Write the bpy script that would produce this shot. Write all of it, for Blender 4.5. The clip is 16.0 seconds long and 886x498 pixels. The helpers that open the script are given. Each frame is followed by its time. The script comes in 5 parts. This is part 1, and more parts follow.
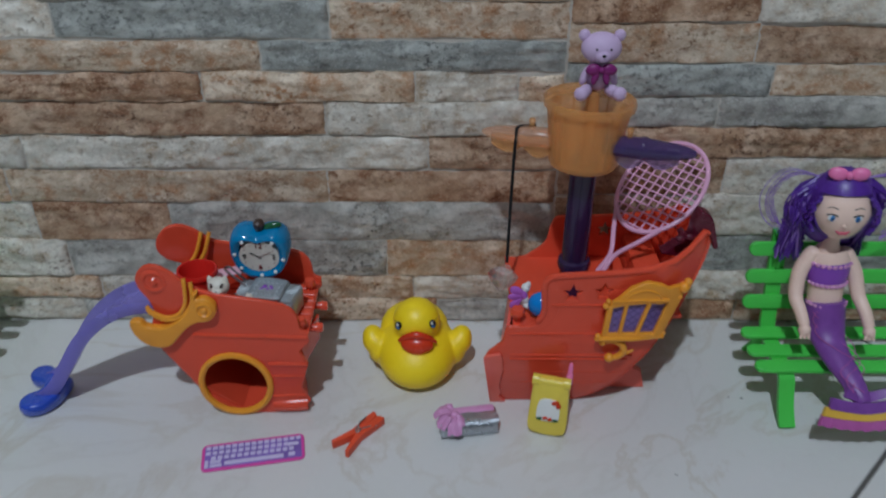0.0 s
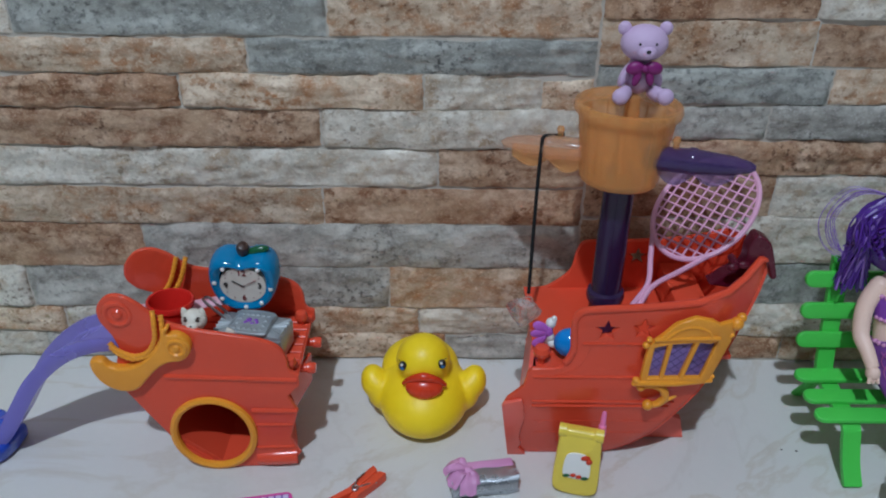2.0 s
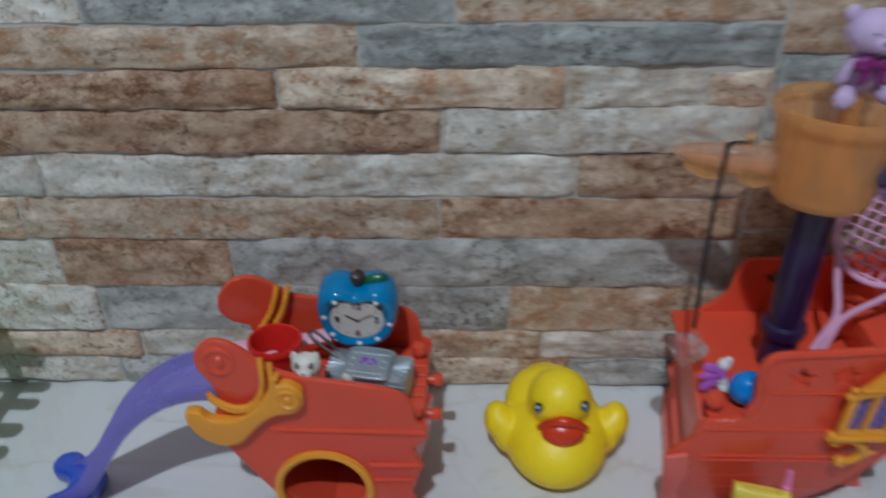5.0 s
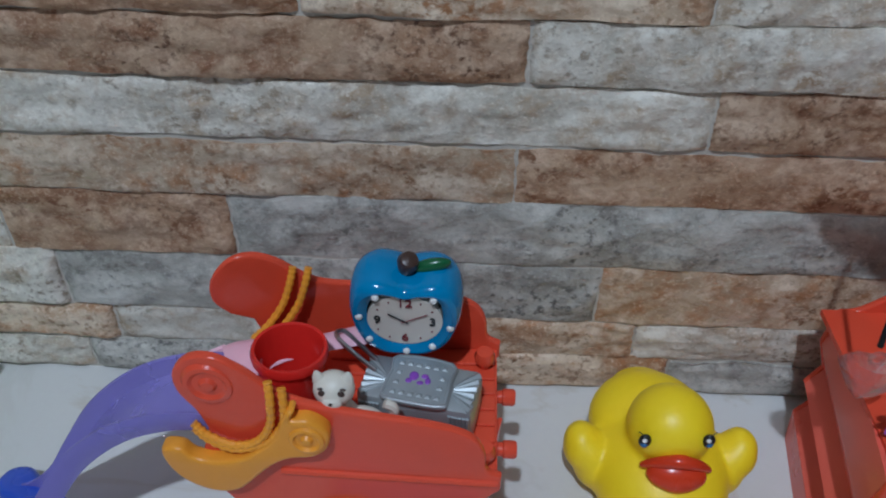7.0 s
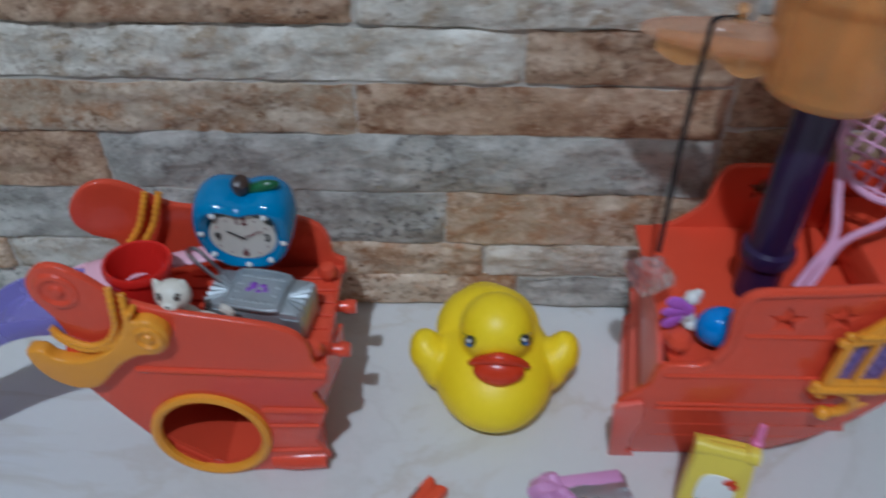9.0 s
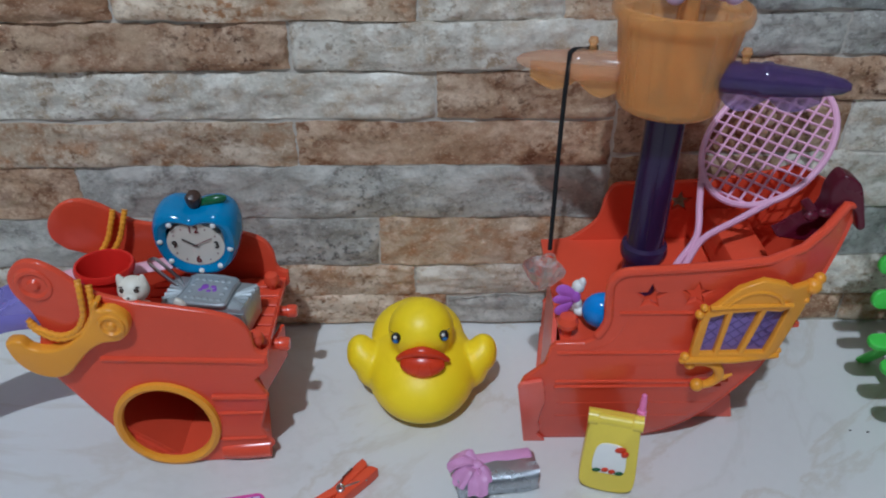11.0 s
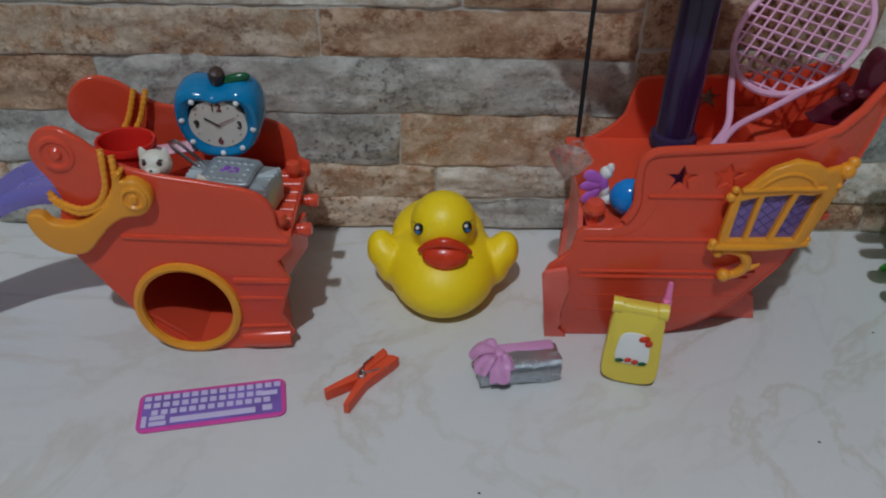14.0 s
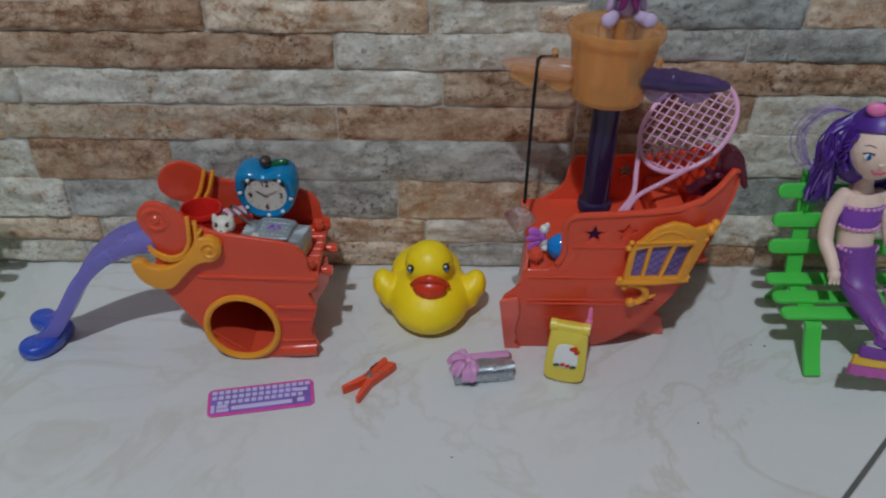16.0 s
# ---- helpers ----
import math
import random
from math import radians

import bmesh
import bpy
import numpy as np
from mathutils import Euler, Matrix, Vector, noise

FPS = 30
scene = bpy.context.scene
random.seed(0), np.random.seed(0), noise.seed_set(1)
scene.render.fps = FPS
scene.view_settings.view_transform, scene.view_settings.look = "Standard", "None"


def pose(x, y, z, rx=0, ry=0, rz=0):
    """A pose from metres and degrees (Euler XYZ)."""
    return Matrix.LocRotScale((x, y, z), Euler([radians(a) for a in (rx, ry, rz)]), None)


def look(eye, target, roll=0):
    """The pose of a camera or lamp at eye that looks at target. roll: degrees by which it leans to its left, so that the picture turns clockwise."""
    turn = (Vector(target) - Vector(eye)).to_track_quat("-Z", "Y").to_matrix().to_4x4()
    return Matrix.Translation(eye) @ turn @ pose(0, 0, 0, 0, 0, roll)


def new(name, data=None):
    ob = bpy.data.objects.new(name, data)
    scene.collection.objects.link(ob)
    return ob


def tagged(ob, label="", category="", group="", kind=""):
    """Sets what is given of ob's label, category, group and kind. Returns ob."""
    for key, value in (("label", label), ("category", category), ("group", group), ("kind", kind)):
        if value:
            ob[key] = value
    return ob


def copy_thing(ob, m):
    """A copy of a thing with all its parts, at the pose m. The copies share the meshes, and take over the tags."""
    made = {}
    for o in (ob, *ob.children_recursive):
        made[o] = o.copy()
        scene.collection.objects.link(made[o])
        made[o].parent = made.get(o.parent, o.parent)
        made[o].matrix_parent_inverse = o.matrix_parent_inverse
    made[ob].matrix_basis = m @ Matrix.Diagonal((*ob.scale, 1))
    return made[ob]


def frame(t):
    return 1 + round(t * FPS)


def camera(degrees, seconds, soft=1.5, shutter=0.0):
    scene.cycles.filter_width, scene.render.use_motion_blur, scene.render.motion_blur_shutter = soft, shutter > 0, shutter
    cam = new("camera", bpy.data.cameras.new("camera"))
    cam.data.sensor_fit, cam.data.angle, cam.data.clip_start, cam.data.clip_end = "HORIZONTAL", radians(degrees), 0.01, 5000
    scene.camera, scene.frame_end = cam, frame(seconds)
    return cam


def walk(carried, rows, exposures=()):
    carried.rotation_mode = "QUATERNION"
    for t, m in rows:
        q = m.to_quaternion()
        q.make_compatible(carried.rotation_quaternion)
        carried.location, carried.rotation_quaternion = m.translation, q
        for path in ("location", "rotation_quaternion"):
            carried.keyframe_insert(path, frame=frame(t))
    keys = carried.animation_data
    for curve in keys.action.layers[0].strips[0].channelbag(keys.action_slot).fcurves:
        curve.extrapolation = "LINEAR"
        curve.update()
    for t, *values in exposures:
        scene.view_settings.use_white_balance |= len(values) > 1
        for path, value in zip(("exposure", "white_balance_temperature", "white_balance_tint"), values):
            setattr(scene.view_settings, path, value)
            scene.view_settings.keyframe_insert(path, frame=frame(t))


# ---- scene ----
cam = camera(57.6, 16.0, 2.0, 0.5)
PATH = [
    (0, (0.208, 0.033, 0.317), (0.21, 1.725, -0.749), 0.2),
    (0.5, (0.203, 0.063, 0.301), (0.214, 1.79, -0.707), 0.3),
    (1, (0.197, 0.077, 0.293), (0.204, 1.808, -0.71), 0.7),
    (1.5, (0.2, 0.083, 0.286), (0.21, 1.813, -0.717), 0.7),
    (2, (0.201, 0.081, 0.286), (0.21, 1.811, -0.716), 0.6),
    (2.5, (0.2, 0.076, 0.286), (0.204, 1.804, -0.72), 0.6),
    (3, (0.2, 0.072, 0.286), (0.204, 1.8, -0.721), 0.6),
    (3.5, (0.199, 0.07, 0.283), (0.198, 1.792, -0.735), 0.5),
    (4, (0.199, 0.069, 0.282), (0.196, 1.79, -0.736), 0.5),
    (4.5, (0.193, 0.079, 0.278), (0.187, 1.797, -0.748), 0.4),
    (5, (0.152, 0.145, 0.28), (0.102, 1.82, -0.811), -0.8),
    (5.2, (0.135, 0.163, 0.268), (0.091, 1.808, -0.869), -0.3),
    (7.5, (0.124, 0.247, 0.239), (0.054, 1.771, -1.054), 0.6),
    (8, (0.119, 0.262, 0.242), (0.049, 1.705, -1.14), 0.6),
    (8.5, (0.129, 0.251, 0.252), (0.073, 1.676, -1.15), 1.2),
    (9, (0.176, 0.202, 0.251), (0.159, 1.7, -1.075), 0.6),
    (9.2, (0.191, 0.189, 0.255), (0.179, 1.717, -1.035), 0.6),
    (11.3, (0.204, 0.145, 0.251), (0.222, 1.796, -0.878), -0.0),
    (11.5, (0.207, 0.145, 0.245), (0.219, 1.785, -0.9), -0.1),
    (12, (0.196, 0.137, 0.229), (0.207, 1.77, -0.926), 0.1),
    (12.5, (0.192, 0.136, 0.219), (0.205, 1.754, -0.957), 0.6),
    (13, (0.191, 0.136, 0.218), (0.206, 1.744, -0.97), 0.8),
    (13.5, (0.192, 0.134, 0.222), (0.204, 1.736, -0.975), 0.9),
    (14, (0.191, 0.131, 0.225), (0.206, 1.734, -0.971), 1.0),
    (14.5, (0.185, 0.115, 0.25), (0.198, 1.719, -0.944), 1.0),
    (15, (0.192, 0.058, 0.304), (0.202, 1.672, -0.878), 0.7),
    (15.5, (0.192, 0.041, 0.299), (0.186, 1.658, -0.878), 0.4),
    (16, (0.201, 0.043, 0.299), (0.201, 1.678, -0.852), 0.5),
]
EXPOSURES = [(0, -0.05, 6350, 10), (0.5, 0.09, 6250, 10), (1, 0.23, 6200, 10), (3, 0.26, 6250, 10), (4.5, 0.14, 6250, 10), (5, 0.13, 6200, 10), (8, 0.1, 6000, 10), (9, 0.17, 6000, 10), (11.5, 0.33, 6250, 10), (12, 0.23, 6400, 10), (12.5, 0.11, 6650, 10), (13.5, -0.09, 6650, 10), (14.5, -0.05, 6600, 10), (16, -0.01, 6600, 10)]
walk(cam, [(t, look(eye, target, roll)) for t, eye, target, roll in PATH], EXPOSURES)

# ---- light ----
world = bpy.data.worlds.new("room_air")
world.use_nodes = True
world.node_tree.nodes["Background"].inputs[0].default_value = (0.55, 0.65, 0.8, 1)
world.node_tree.nodes["Background"].inputs[1].default_value = 0.025
scene.world = world
LAMP = (-0.09, -0.86, 2.28)
bulb = bpy.data.lights.new("ceiling_bulb", "POINT")
bulb.energy, bulb.shadow_soft_size, bulb.color = 126.0, 0.035, (0.73, 0.855, 1.0)
new("ceiling_bulb", bulb).location = LAMP


# ---- materials ----
def rgb(c):
    return (*c, 1.0)


def plastic(name, color, rough=0.3, vary=0.12, scale=60.0, clear=0.0, bump=0.05, ior=1.46, metal=0.0, sheen=0.0, alpha=1.0):
    """Moulded plastic, paint or cloth: a base colour with soft mottling, fine grain and uneven gloss."""
    m = bpy.data.materials.new(name)
    m.use_nodes = True
    nt = m.node_tree
    b = nt.nodes["Principled BSDF"]
    co = nt.nodes.new("ShaderNodeTexCoord")
    n1 = nt.nodes.new("ShaderNodeTexNoise")
    n1.inputs["Scale"].default_value, n1.inputs["Detail"].default_value = scale, 5
    n2 = nt.nodes.new("ShaderNodeTexNoise")
    n2.inputs["Scale"].default_value, n2.inputs["Detail"].default_value = scale * 22, 3
    for n in (n1, n2):
        nt.links.new(co.outputs["Object"], n.inputs["Vector"])
    ramp = nt.nodes.new("ShaderNodeMix")
    ramp.data_type = "RGBA"
    ramp.inputs[6].default_value = rgb([c * (1 - vary) for c in color])
    ramp.inputs[7].default_value = rgb([min(1, c * (1 + vary)) for c in color])
    nt.links.new(n1.outputs["Fac"], ramp.inputs[0])
    nt.links.new(ramp.outputs[2], b.inputs["Base Color"])
    mr = nt.nodes.new("ShaderNodeMapRange")
    mr.inputs["To Min"].default_value, mr.inputs["To Max"].default_value = max(0.03, rough - 0.1), min(1, rough + 0.12)
    nt.links.new(n1.outputs["Fac"], mr.inputs["Value"])
    nt.links.new(mr.outputs["Result"], b.inputs["Roughness"])
    bp = nt.nodes.new("ShaderNodeBump")
    bp.inputs["Strength"].default_value, bp.inputs["Distance"].default_value = bump, 0.0006
    nt.links.new(n2.outputs["Fac"], bp.inputs["Height"])
    nt.links.new(bp.outputs["Normal"], b.inputs["Normal"])
    b.inputs["Transmission Weight"].default_value = clear
    b.inputs["IOR"].default_value = ior
    b.inputs["Metallic"].default_value = metal
    b.inputs["Sheen Weight"].default_value = sheen
    b.inputs["Alpha"].default_value = alpha
    return m


def stone(name, dark, light, accent, amount, rough=0.62):
    """Split-face stone: two tones in long streaks, specks of an accent and a coarse and fine relief."""
    m = bpy.data.materials.new(name)
    m.use_nodes = True
    nt = m.node_tree
    L = nt.links.new
    b = nt.nodes["Principled BSDF"]
    co = nt.nodes.new("ShaderNodeTexCoord")
    info = nt.nodes.new("ShaderNodeObjectInfo")
    shift = nt.nodes.new("ShaderNodeVectorMath")
    shift.operation = "SCALE"
    comb = nt.nodes.new("ShaderNodeCombineXYZ")
    for i in range(3):
        L(info.outputs["Random"], comb.inputs[i])
    L(comb.outputs[0], shift.inputs[0])
    shift.inputs["Scale"].default_value = 7.0
    add = nt.nodes.new("ShaderNodeVectorMath")
    L(co.outputs["Object"], add.inputs[0])
    L(shift.outputs[0], add.inputs[1])
    mp = nt.nodes.new("ShaderNodeMapping")
    mp.inputs["Scale"].default_value = (0.9, 1, 1.05)
    mp.inputs["Rotation"].default_value = (0.5, 0.2, 0.4)
    L(add.outputs[0], mp.inputs[0])

    def tex(scale, detail, rough, dist=0.0):
        n = nt.nodes.new("ShaderNodeTexNoise")
        n.inputs["Scale"].default_value, n.inputs["Detail"].default_value = scale, detail
        n.inputs["Roughness"].default_value, n.inputs["Distortion"].default_value = rough, dist
        L(mp.outputs[0], n.inputs["Vector"])
        return n.outputs["Fac"]

    def ramp(src, a, z):
        r = nt.nodes.new("ShaderNodeMapRange")
        r.inputs["From Min"].default_value, r.inputs["From Max"].default_value = a, z
        L(src, r.inputs["Value"])
        return r.outputs["Result"]

    def mix(fac, a, c):
        n = nt.nodes.new("ShaderNodeMix")
        n.data_type = "RGBA"
        L(fac, n.inputs[0])
        for slot, v in ((6, a), (7, c)):
            if isinstance(v, tuple):
                n.inputs[slot].default_value = rgb(v)
            else:
                L(v, n.inputs[slot])
        return n.outputs[2]

    big, mid, fine, grit = tex(22, 4, 0.6, 0.25), tex(110, 5, 0.66, 0.15), tex(360, 3, 0.6), tex(800, 2, 0.6)
    base = mix(ramp(big, 0.34, 0.64), dark, light)
    base = mix(ramp(mid, 0.50 - 0.1 * amount, 0.74 - 0.1 * amount), base, accent)
    haze = ramp(tex(60, 6, 0.68, 0.1), 0.47, 0.66)
    pale = mix(haze, base, tuple(min(1.0, c * 1.12 + 0.07) for c in light))
    pit = nt.nodes.new("ShaderNodeMath")
    pit.operation = "MULTIPLY"
    L(ramp(fine, 0.52, 0.66), pit.inputs[0])
    L(ramp(tex(24, 2, 0.5, 0.0), 0.36, 0.66), pit.inputs[1])
    pale = mix(pit.outputs[0], pale, tuple(c * 0.5 for c in accent))
    rust = nt.nodes.new("ShaderNodeMath")
    rust.operation = "MULTIPLY"
    L(ramp(tex(210, 4, 0.68, 0.3), 0.50, 0.60), rust.inputs[0])
    L(ramp(tex(34, 3, 0.55, 0.4), 0.60 - 0.25 * amount, 0.80 - 0.25 * amount), rust.inputs[1])
    pale = mix(rust.outputs[0], pale, tuple(c * 0.85 for c in accent))
    pale = mix(ramp(grit, 0.55, 0.85), pale, tuple(min(1.0, c * 1.2 + 0.05) for c in light))
    hsv = nt.nodes.new("ShaderNodeHueSaturation")
    L(pale, hsv.inputs["Color"])
    val = nt.nodes.new("ShaderNodeMapRange")
    val.inputs["To Min"].default_value, val.inputs["To Max"].default_value = 0.88, 1.12
    L(info.outputs["Random"], val.inputs["Value"])
    L(val.outputs[0], hsv.inputs["Value"])
    L(hsv.outputs[0], b.inputs["Base Color"])
    b.inputs["Roughness"].default_value = rough
    add2 = nt.nodes.new("ShaderNodeMath")
    add2.operation = "MULTIPLY_ADD"
    L(mid, add2.inputs[0])
    add2.inputs[1].default_value = 2.2
    L(fine, add2.inputs[2])
    bp = nt.nodes.new("ShaderNodeBump")
    bp.inputs["Strength"].default_value, bp.inputs["Distance"].default_value = 0.42, 0.0013
    L(add2.outputs[0], bp.inputs["Height"])
    L(bp.outputs["Normal"], b.inputs["Normal"])
    return m


def marble(name):
    """Polished cream floor tile: pale clouds, thin ochre veins and grey flecks."""
    m = bpy.data.materials.new(name)
    m.use_nodes = True
    nt = m.node_tree
    L = nt.links.new
    b = nt.nodes["Principled BSDF"]
    co = nt.nodes.new("ShaderNodeTexCoord")

    def tex(scale, detail, rough, dist):
        n = nt.nodes.new("ShaderNodeTexNoise")
        n.inputs["Scale"].default_value, n.inputs["Detail"].default_value = scale, detail
        n.inputs["Roughness"].default_value, n.inputs["Distortion"].default_value = rough, dist
        L(co.outputs["Object"], n.inputs["Vector"])
        return n.outputs["Fac"]

    def mix(fac, a, c):
        n = nt.nodes.new("ShaderNodeMix")
        n.data_type = "RGBA"
        L(fac, n.inputs[0])
        for slot, v in ((6, a), (7, c)):
            if isinstance(v, tuple):
                n.inputs[slot].default_value = rgb(v)
            else:
                L(v, n.inputs[slot])
        return n.outputs[2]

    def band(src, at, width):
        s = nt.nodes.new("ShaderNodeMath")
        s.operation = "SUBTRACT"
        L(src, s.inputs[0])
        s.inputs[1].default_value = at
        a = nt.nodes.new("ShaderNodeMath")
        a.operation = "ABSOLUTE"
        L(s.outputs[0], a.inputs[0])
        r = nt.nodes.new("ShaderNodeMapRange")
        r.inputs["From Min"].default_value, r.inputs["From Max"].default_value = 0, width
        r.inputs["To Min"].default_value, r.inputs["To Max"].default_value = 1, 0
        L(a.outputs[0], r.inputs["Value"])
        return r.outputs["Result"]

    def times(x, y):
        n = nt.nodes.new("ShaderNodeMath")
        n.operation = "MULTIPLY"
        for i, v in enumerate((x, y)):
            if isinstance(v, float):
                n.inputs[i].default_value = v
            else:
                L(v, n.inputs[i])
        return n.outputs[0]

    cloud, vein, patch, fine = tex(7, 6, 0.6, 0.5), tex(6, 7, 0.6, 1.1), tex(11, 3, 0.5, 0.0), tex(260, 3, 0.6, 0.0)
    base = mix(cloud, (0.60, 0.58, 0.545), (0.735, 0.725, 0.70))
    base = mix(times(times(band(vein, 0.52, 0.022), patch), 0.6), base, (0.45, 0.36, 0.24))
    base = mix(times(times(band(cloud, 0.44, 0.02), patch), 0.32), base, (0.47, 0.43, 0.37))
    base = mix(times(fine, 0.12), base, (0.45, 0.42, 0.38))
    L(base, b.inputs["Base Color"])
    r = nt.nodes.new("ShaderNodeMapRange")
    r.inputs["To Min"].default_value, r.inputs["To Max"].default_value = 0.22, 0.42
    L(cloud, r.inputs["Value"])
    L(r.outputs[0], b.inputs["Roughness"])
    bp = nt.nodes.new("ShaderNodeBump")
    bp.inputs["Strength"].default_value, bp.inputs["Distance"].default_value = 0.05, 0.0004
    L(fine, bp.inputs["Height"])
    L(bp.outputs["Normal"], b.inputs["Normal"])
    return m


RED = plastic("red_plastic", (0.74, 0.076, 0.034), 0.19, 0.08, 40)
RED_DARK = plastic("red_cup_plastic", (0.66, 0.022, 0.016), 0.14)
# brighter than RED: the light on the stern lip is in this colour
CORAL_LIT = plastic("coral_plastic_lit", (0.84, 0.14, 0.095), 0.3)
GOLD = plastic("golden_orange_plastic", (0.84, 0.32, 0.025), 0.33, 0.1, 50)
YELLOW = plastic("yellow_rubber", (1.0, 0.69, 0.012), 0.42, 0.04, 30, bump=0.03)
BEAK = plastic("red_beak_paint", (0.66, 0.045, 0.012), 0.25)
PHONE_Y = plastic("mustard_plastic", (0.80, 0.60, 0.075), 0.3, 0.08)
PINK = plastic("pink_plastic", (0.85, 0.2, 0.42), 0.35)
PALE_PINK = plastic("pale_pink_plastic", (0.84, 0.48, 0.56), 0.35)
LILAC = plastic("lilac_plastic", (0.66, 0.30, 0.52), 0.38)
RACKET_PINK = plastic("rosy_pink_plastic", (0.78, 0.40, 0.56), 0.35)
CORD_BLACK = plastic("black_elastic_cord", (0.006, 0.006, 0.007), 0.85)
BEAR_M = plastic("pale_lilac_rubber", (0.60, 0.43, 0.62), 0.55, 0.08)
PLUM = plastic("plum_paint", (0.22, 0.015, 0.14), 0.4)
INK_PURPLE = plastic("dark_purple_plastic", (0.030, 0.014, 0.055), 0.2, 0.15, 40)
SAIL_PURPLE = plastic("dark_purple_translucent_plastic", (0.24, 0.17, 0.40), 0.18, 0.15, 40, clear=0.5, ior=1.3, alpha=0.55)
YARD_PURPLE = plastic("deep_violet_translucent_plastic", (0.075, 0.045, 0.16), 0.18, 0.15, 40, clear=0.3, alpha=0.8)
ORANGE_CLEAR = plastic("amber_translucent_plastic", (0.98, 0.46, 0.15), 0.2, 0.08, 40, clear=0.5, ior=1.3, alpha=0.62)
AMBER_PINK = plastic("pinkish_amber_translucent_plastic", (0.95, 0.55, 0.36), 0.16, 0.1, 40, clear=0.6, ior=1.3, alpha=0.6)
PURPLE_CLEAR = plastic("violet_translucent_plastic", (0.36, 0.31, 0.76), 0.25, 0.1, 40, clear=0.5, ior=1.3, alpha=0.88)
BLUE_CLEAR = plastic("blue_translucent_plastic", (0.022, 0.075, 0.50), 0.28, 0.1, 40, clear=0.08)
TEAL = plastic("teal_gloss_paint", (0.002, 0.20, 0.42), 0.12, 0.1)
SKY = plastic("bright_blue_plastic", (0.005, 0.22, 0.62), 0.15, 0.1)
WHITE = plastic("white_paint", (0.8, 0.78, 0.74), 0.45, 0.05)
CREAM = plastic("cream_resin", (0.72, 0.66, 0.56), 0.4, 0.08)
DIAL = plastic("cream_dial_card", (0.72, 0.65, 0.56), 0.5, 0.05)
NUMERAL_RED = plastic("dark_red_print", (0.20, 0.015, 0.02), 0.5)
BLACK = plastic("black_paint", (0.012, 0.011, 0.012), 0.4)
BROWN = plastic("brown_stem_paint", (0.055, 0.028, 0.02), 0.35)
LEAF = plastic("dark_green_gloss", (0.01, 0.10, 0.035), 0.2)
SILVER_TOY = plastic("dull_silver_plastic", (0.42, 0.45, 0.46), 0.38, 0.2, 120, metal=0.55, bump=0.15)
SILVER = plastic("silver_paint", (0.46, 0.48, 0.51), 0.27, 0.3, 120, metal=0.85, bump=0.2)
STEEL = plastic("steel_wire", (0.5, 0.5, 0.5), 0.28, metal=1.0)
ORCHID = plastic("orchid_paint", (0.50, 0.13, 0.56), 0.35)
VIOLET = plastic("violet_paint", (0.24, 0.06, 0.42), 0.35)
WINDOW = plastic("window_violet_plastic", (0.20, 0.13, 0.36), 0.35)
WINDOW_DARK = plastic("window_lattice_plastic", (0.10, 0.06, 0.20), 0.4)
GREEN = plastic("bright_green_plastic", (0.075, 0.58, 0.075), 0.35, 0.06)
WINE = plastic("wine_red_plastic", (0.095, 0.005, 0.018), 0.28)
PEG = plastic("orange_red_peg_plastic", (0.8, 0.085, 0.03), 0.38)
MAGENTA = plastic("magenta_card", (0.72, 0.07, 0.36), 0.4)
KEYCAP = plastic("pale_lilac_print", (0.62, 0.56, 0.76), 0.4)
KEYBAR = plastic("violet_print", (0.22, 0.13, 0.46), 0.4, 0.5, 90)
SKIN = plastic("doll_vinyl", (0.88, 0.62, 0.50), 0.42, 0.03)
HAIR = plastic("purple_doll_hair", (0.085, 0.022, 0.26), 0.36, 0.3, 300)
HAIR_LIGHT = plastic("light_purple_strands", (0.30, 0.16, 0.52), 0.35, 0.3, 300)
SCALE = plastic("purple_tail_vinyl", (0.20, 0.06, 0.30), 0.4, 0.25, 200)
FIN_Y = plastic("yellow_fin_stripe", (0.72, 0.42, 0.05), 0.45)
FIN_P = plastic("rose_fin_edge", (0.45, 0.10, 0.32), 0.45)
EYE_BLUE = plastic("blue_eye_paint", (0.02, 0.16, 0.42), 0.3)
LIP = plastic("pink_lip_paint", (0.62, 0.12, 0.17), 0.4)
GLASS = plastic("clear_acrylic", (0.94, 0.95, 0.97), 0.05, 0.0, clear=0.95, ior=1.5, bump=0.0, alpha=0.55)
GROUT = plastic("grey_grout", (0.12, 0.11, 0.10), 0.9, 0.3, 120, bump=0.5)
MORTAR = plastic("pale_mortar", (0.56, 0.51, 0.44), 0.85, 0.25, 90, bump=0.6)
# nearly black, so that the unseen walls and ceiling bounce little fill light
DARK_PLASTER = plastic("bounce_cutting_dark_plaster", (0.10, 0.10, 0.10), 0.8, 0.06, 3, bump=0.3)
LAMP_GLASS = bpy.data.materials.new("lit_lamp_glass")
LAMP_GLASS.use_nodes = True
LAMP_GLASS.node_tree.nodes["Principled BSDF"].inputs["Emission Color"].default_value = (1, 0.97, 0.92, 1)
LAMP_GLASS.node_tree.nodes["Principled BSDF"].inputs["Emission Strength"].default_value = 2.0
MARBLE = marble("cream_marble_tile")
S_GREY = stone("grey_slate_stone", (0.30, 0.285, 0.25), (0.46, 0.43, 0.375), (0.22, 0.20, 0.175), 0.3)
S_BROWN = stone("brown_stone", (0.36, 0.19, 0.10), (0.52, 0.35, 0.225), (0.24, 0.095, 0.04), 0.6)
S_TAN = stone("tan_stone", (0.46, 0.31, 0.195), (0.66, 0.525, 0.385), (0.44, 0.20, 0.085), 0.55)
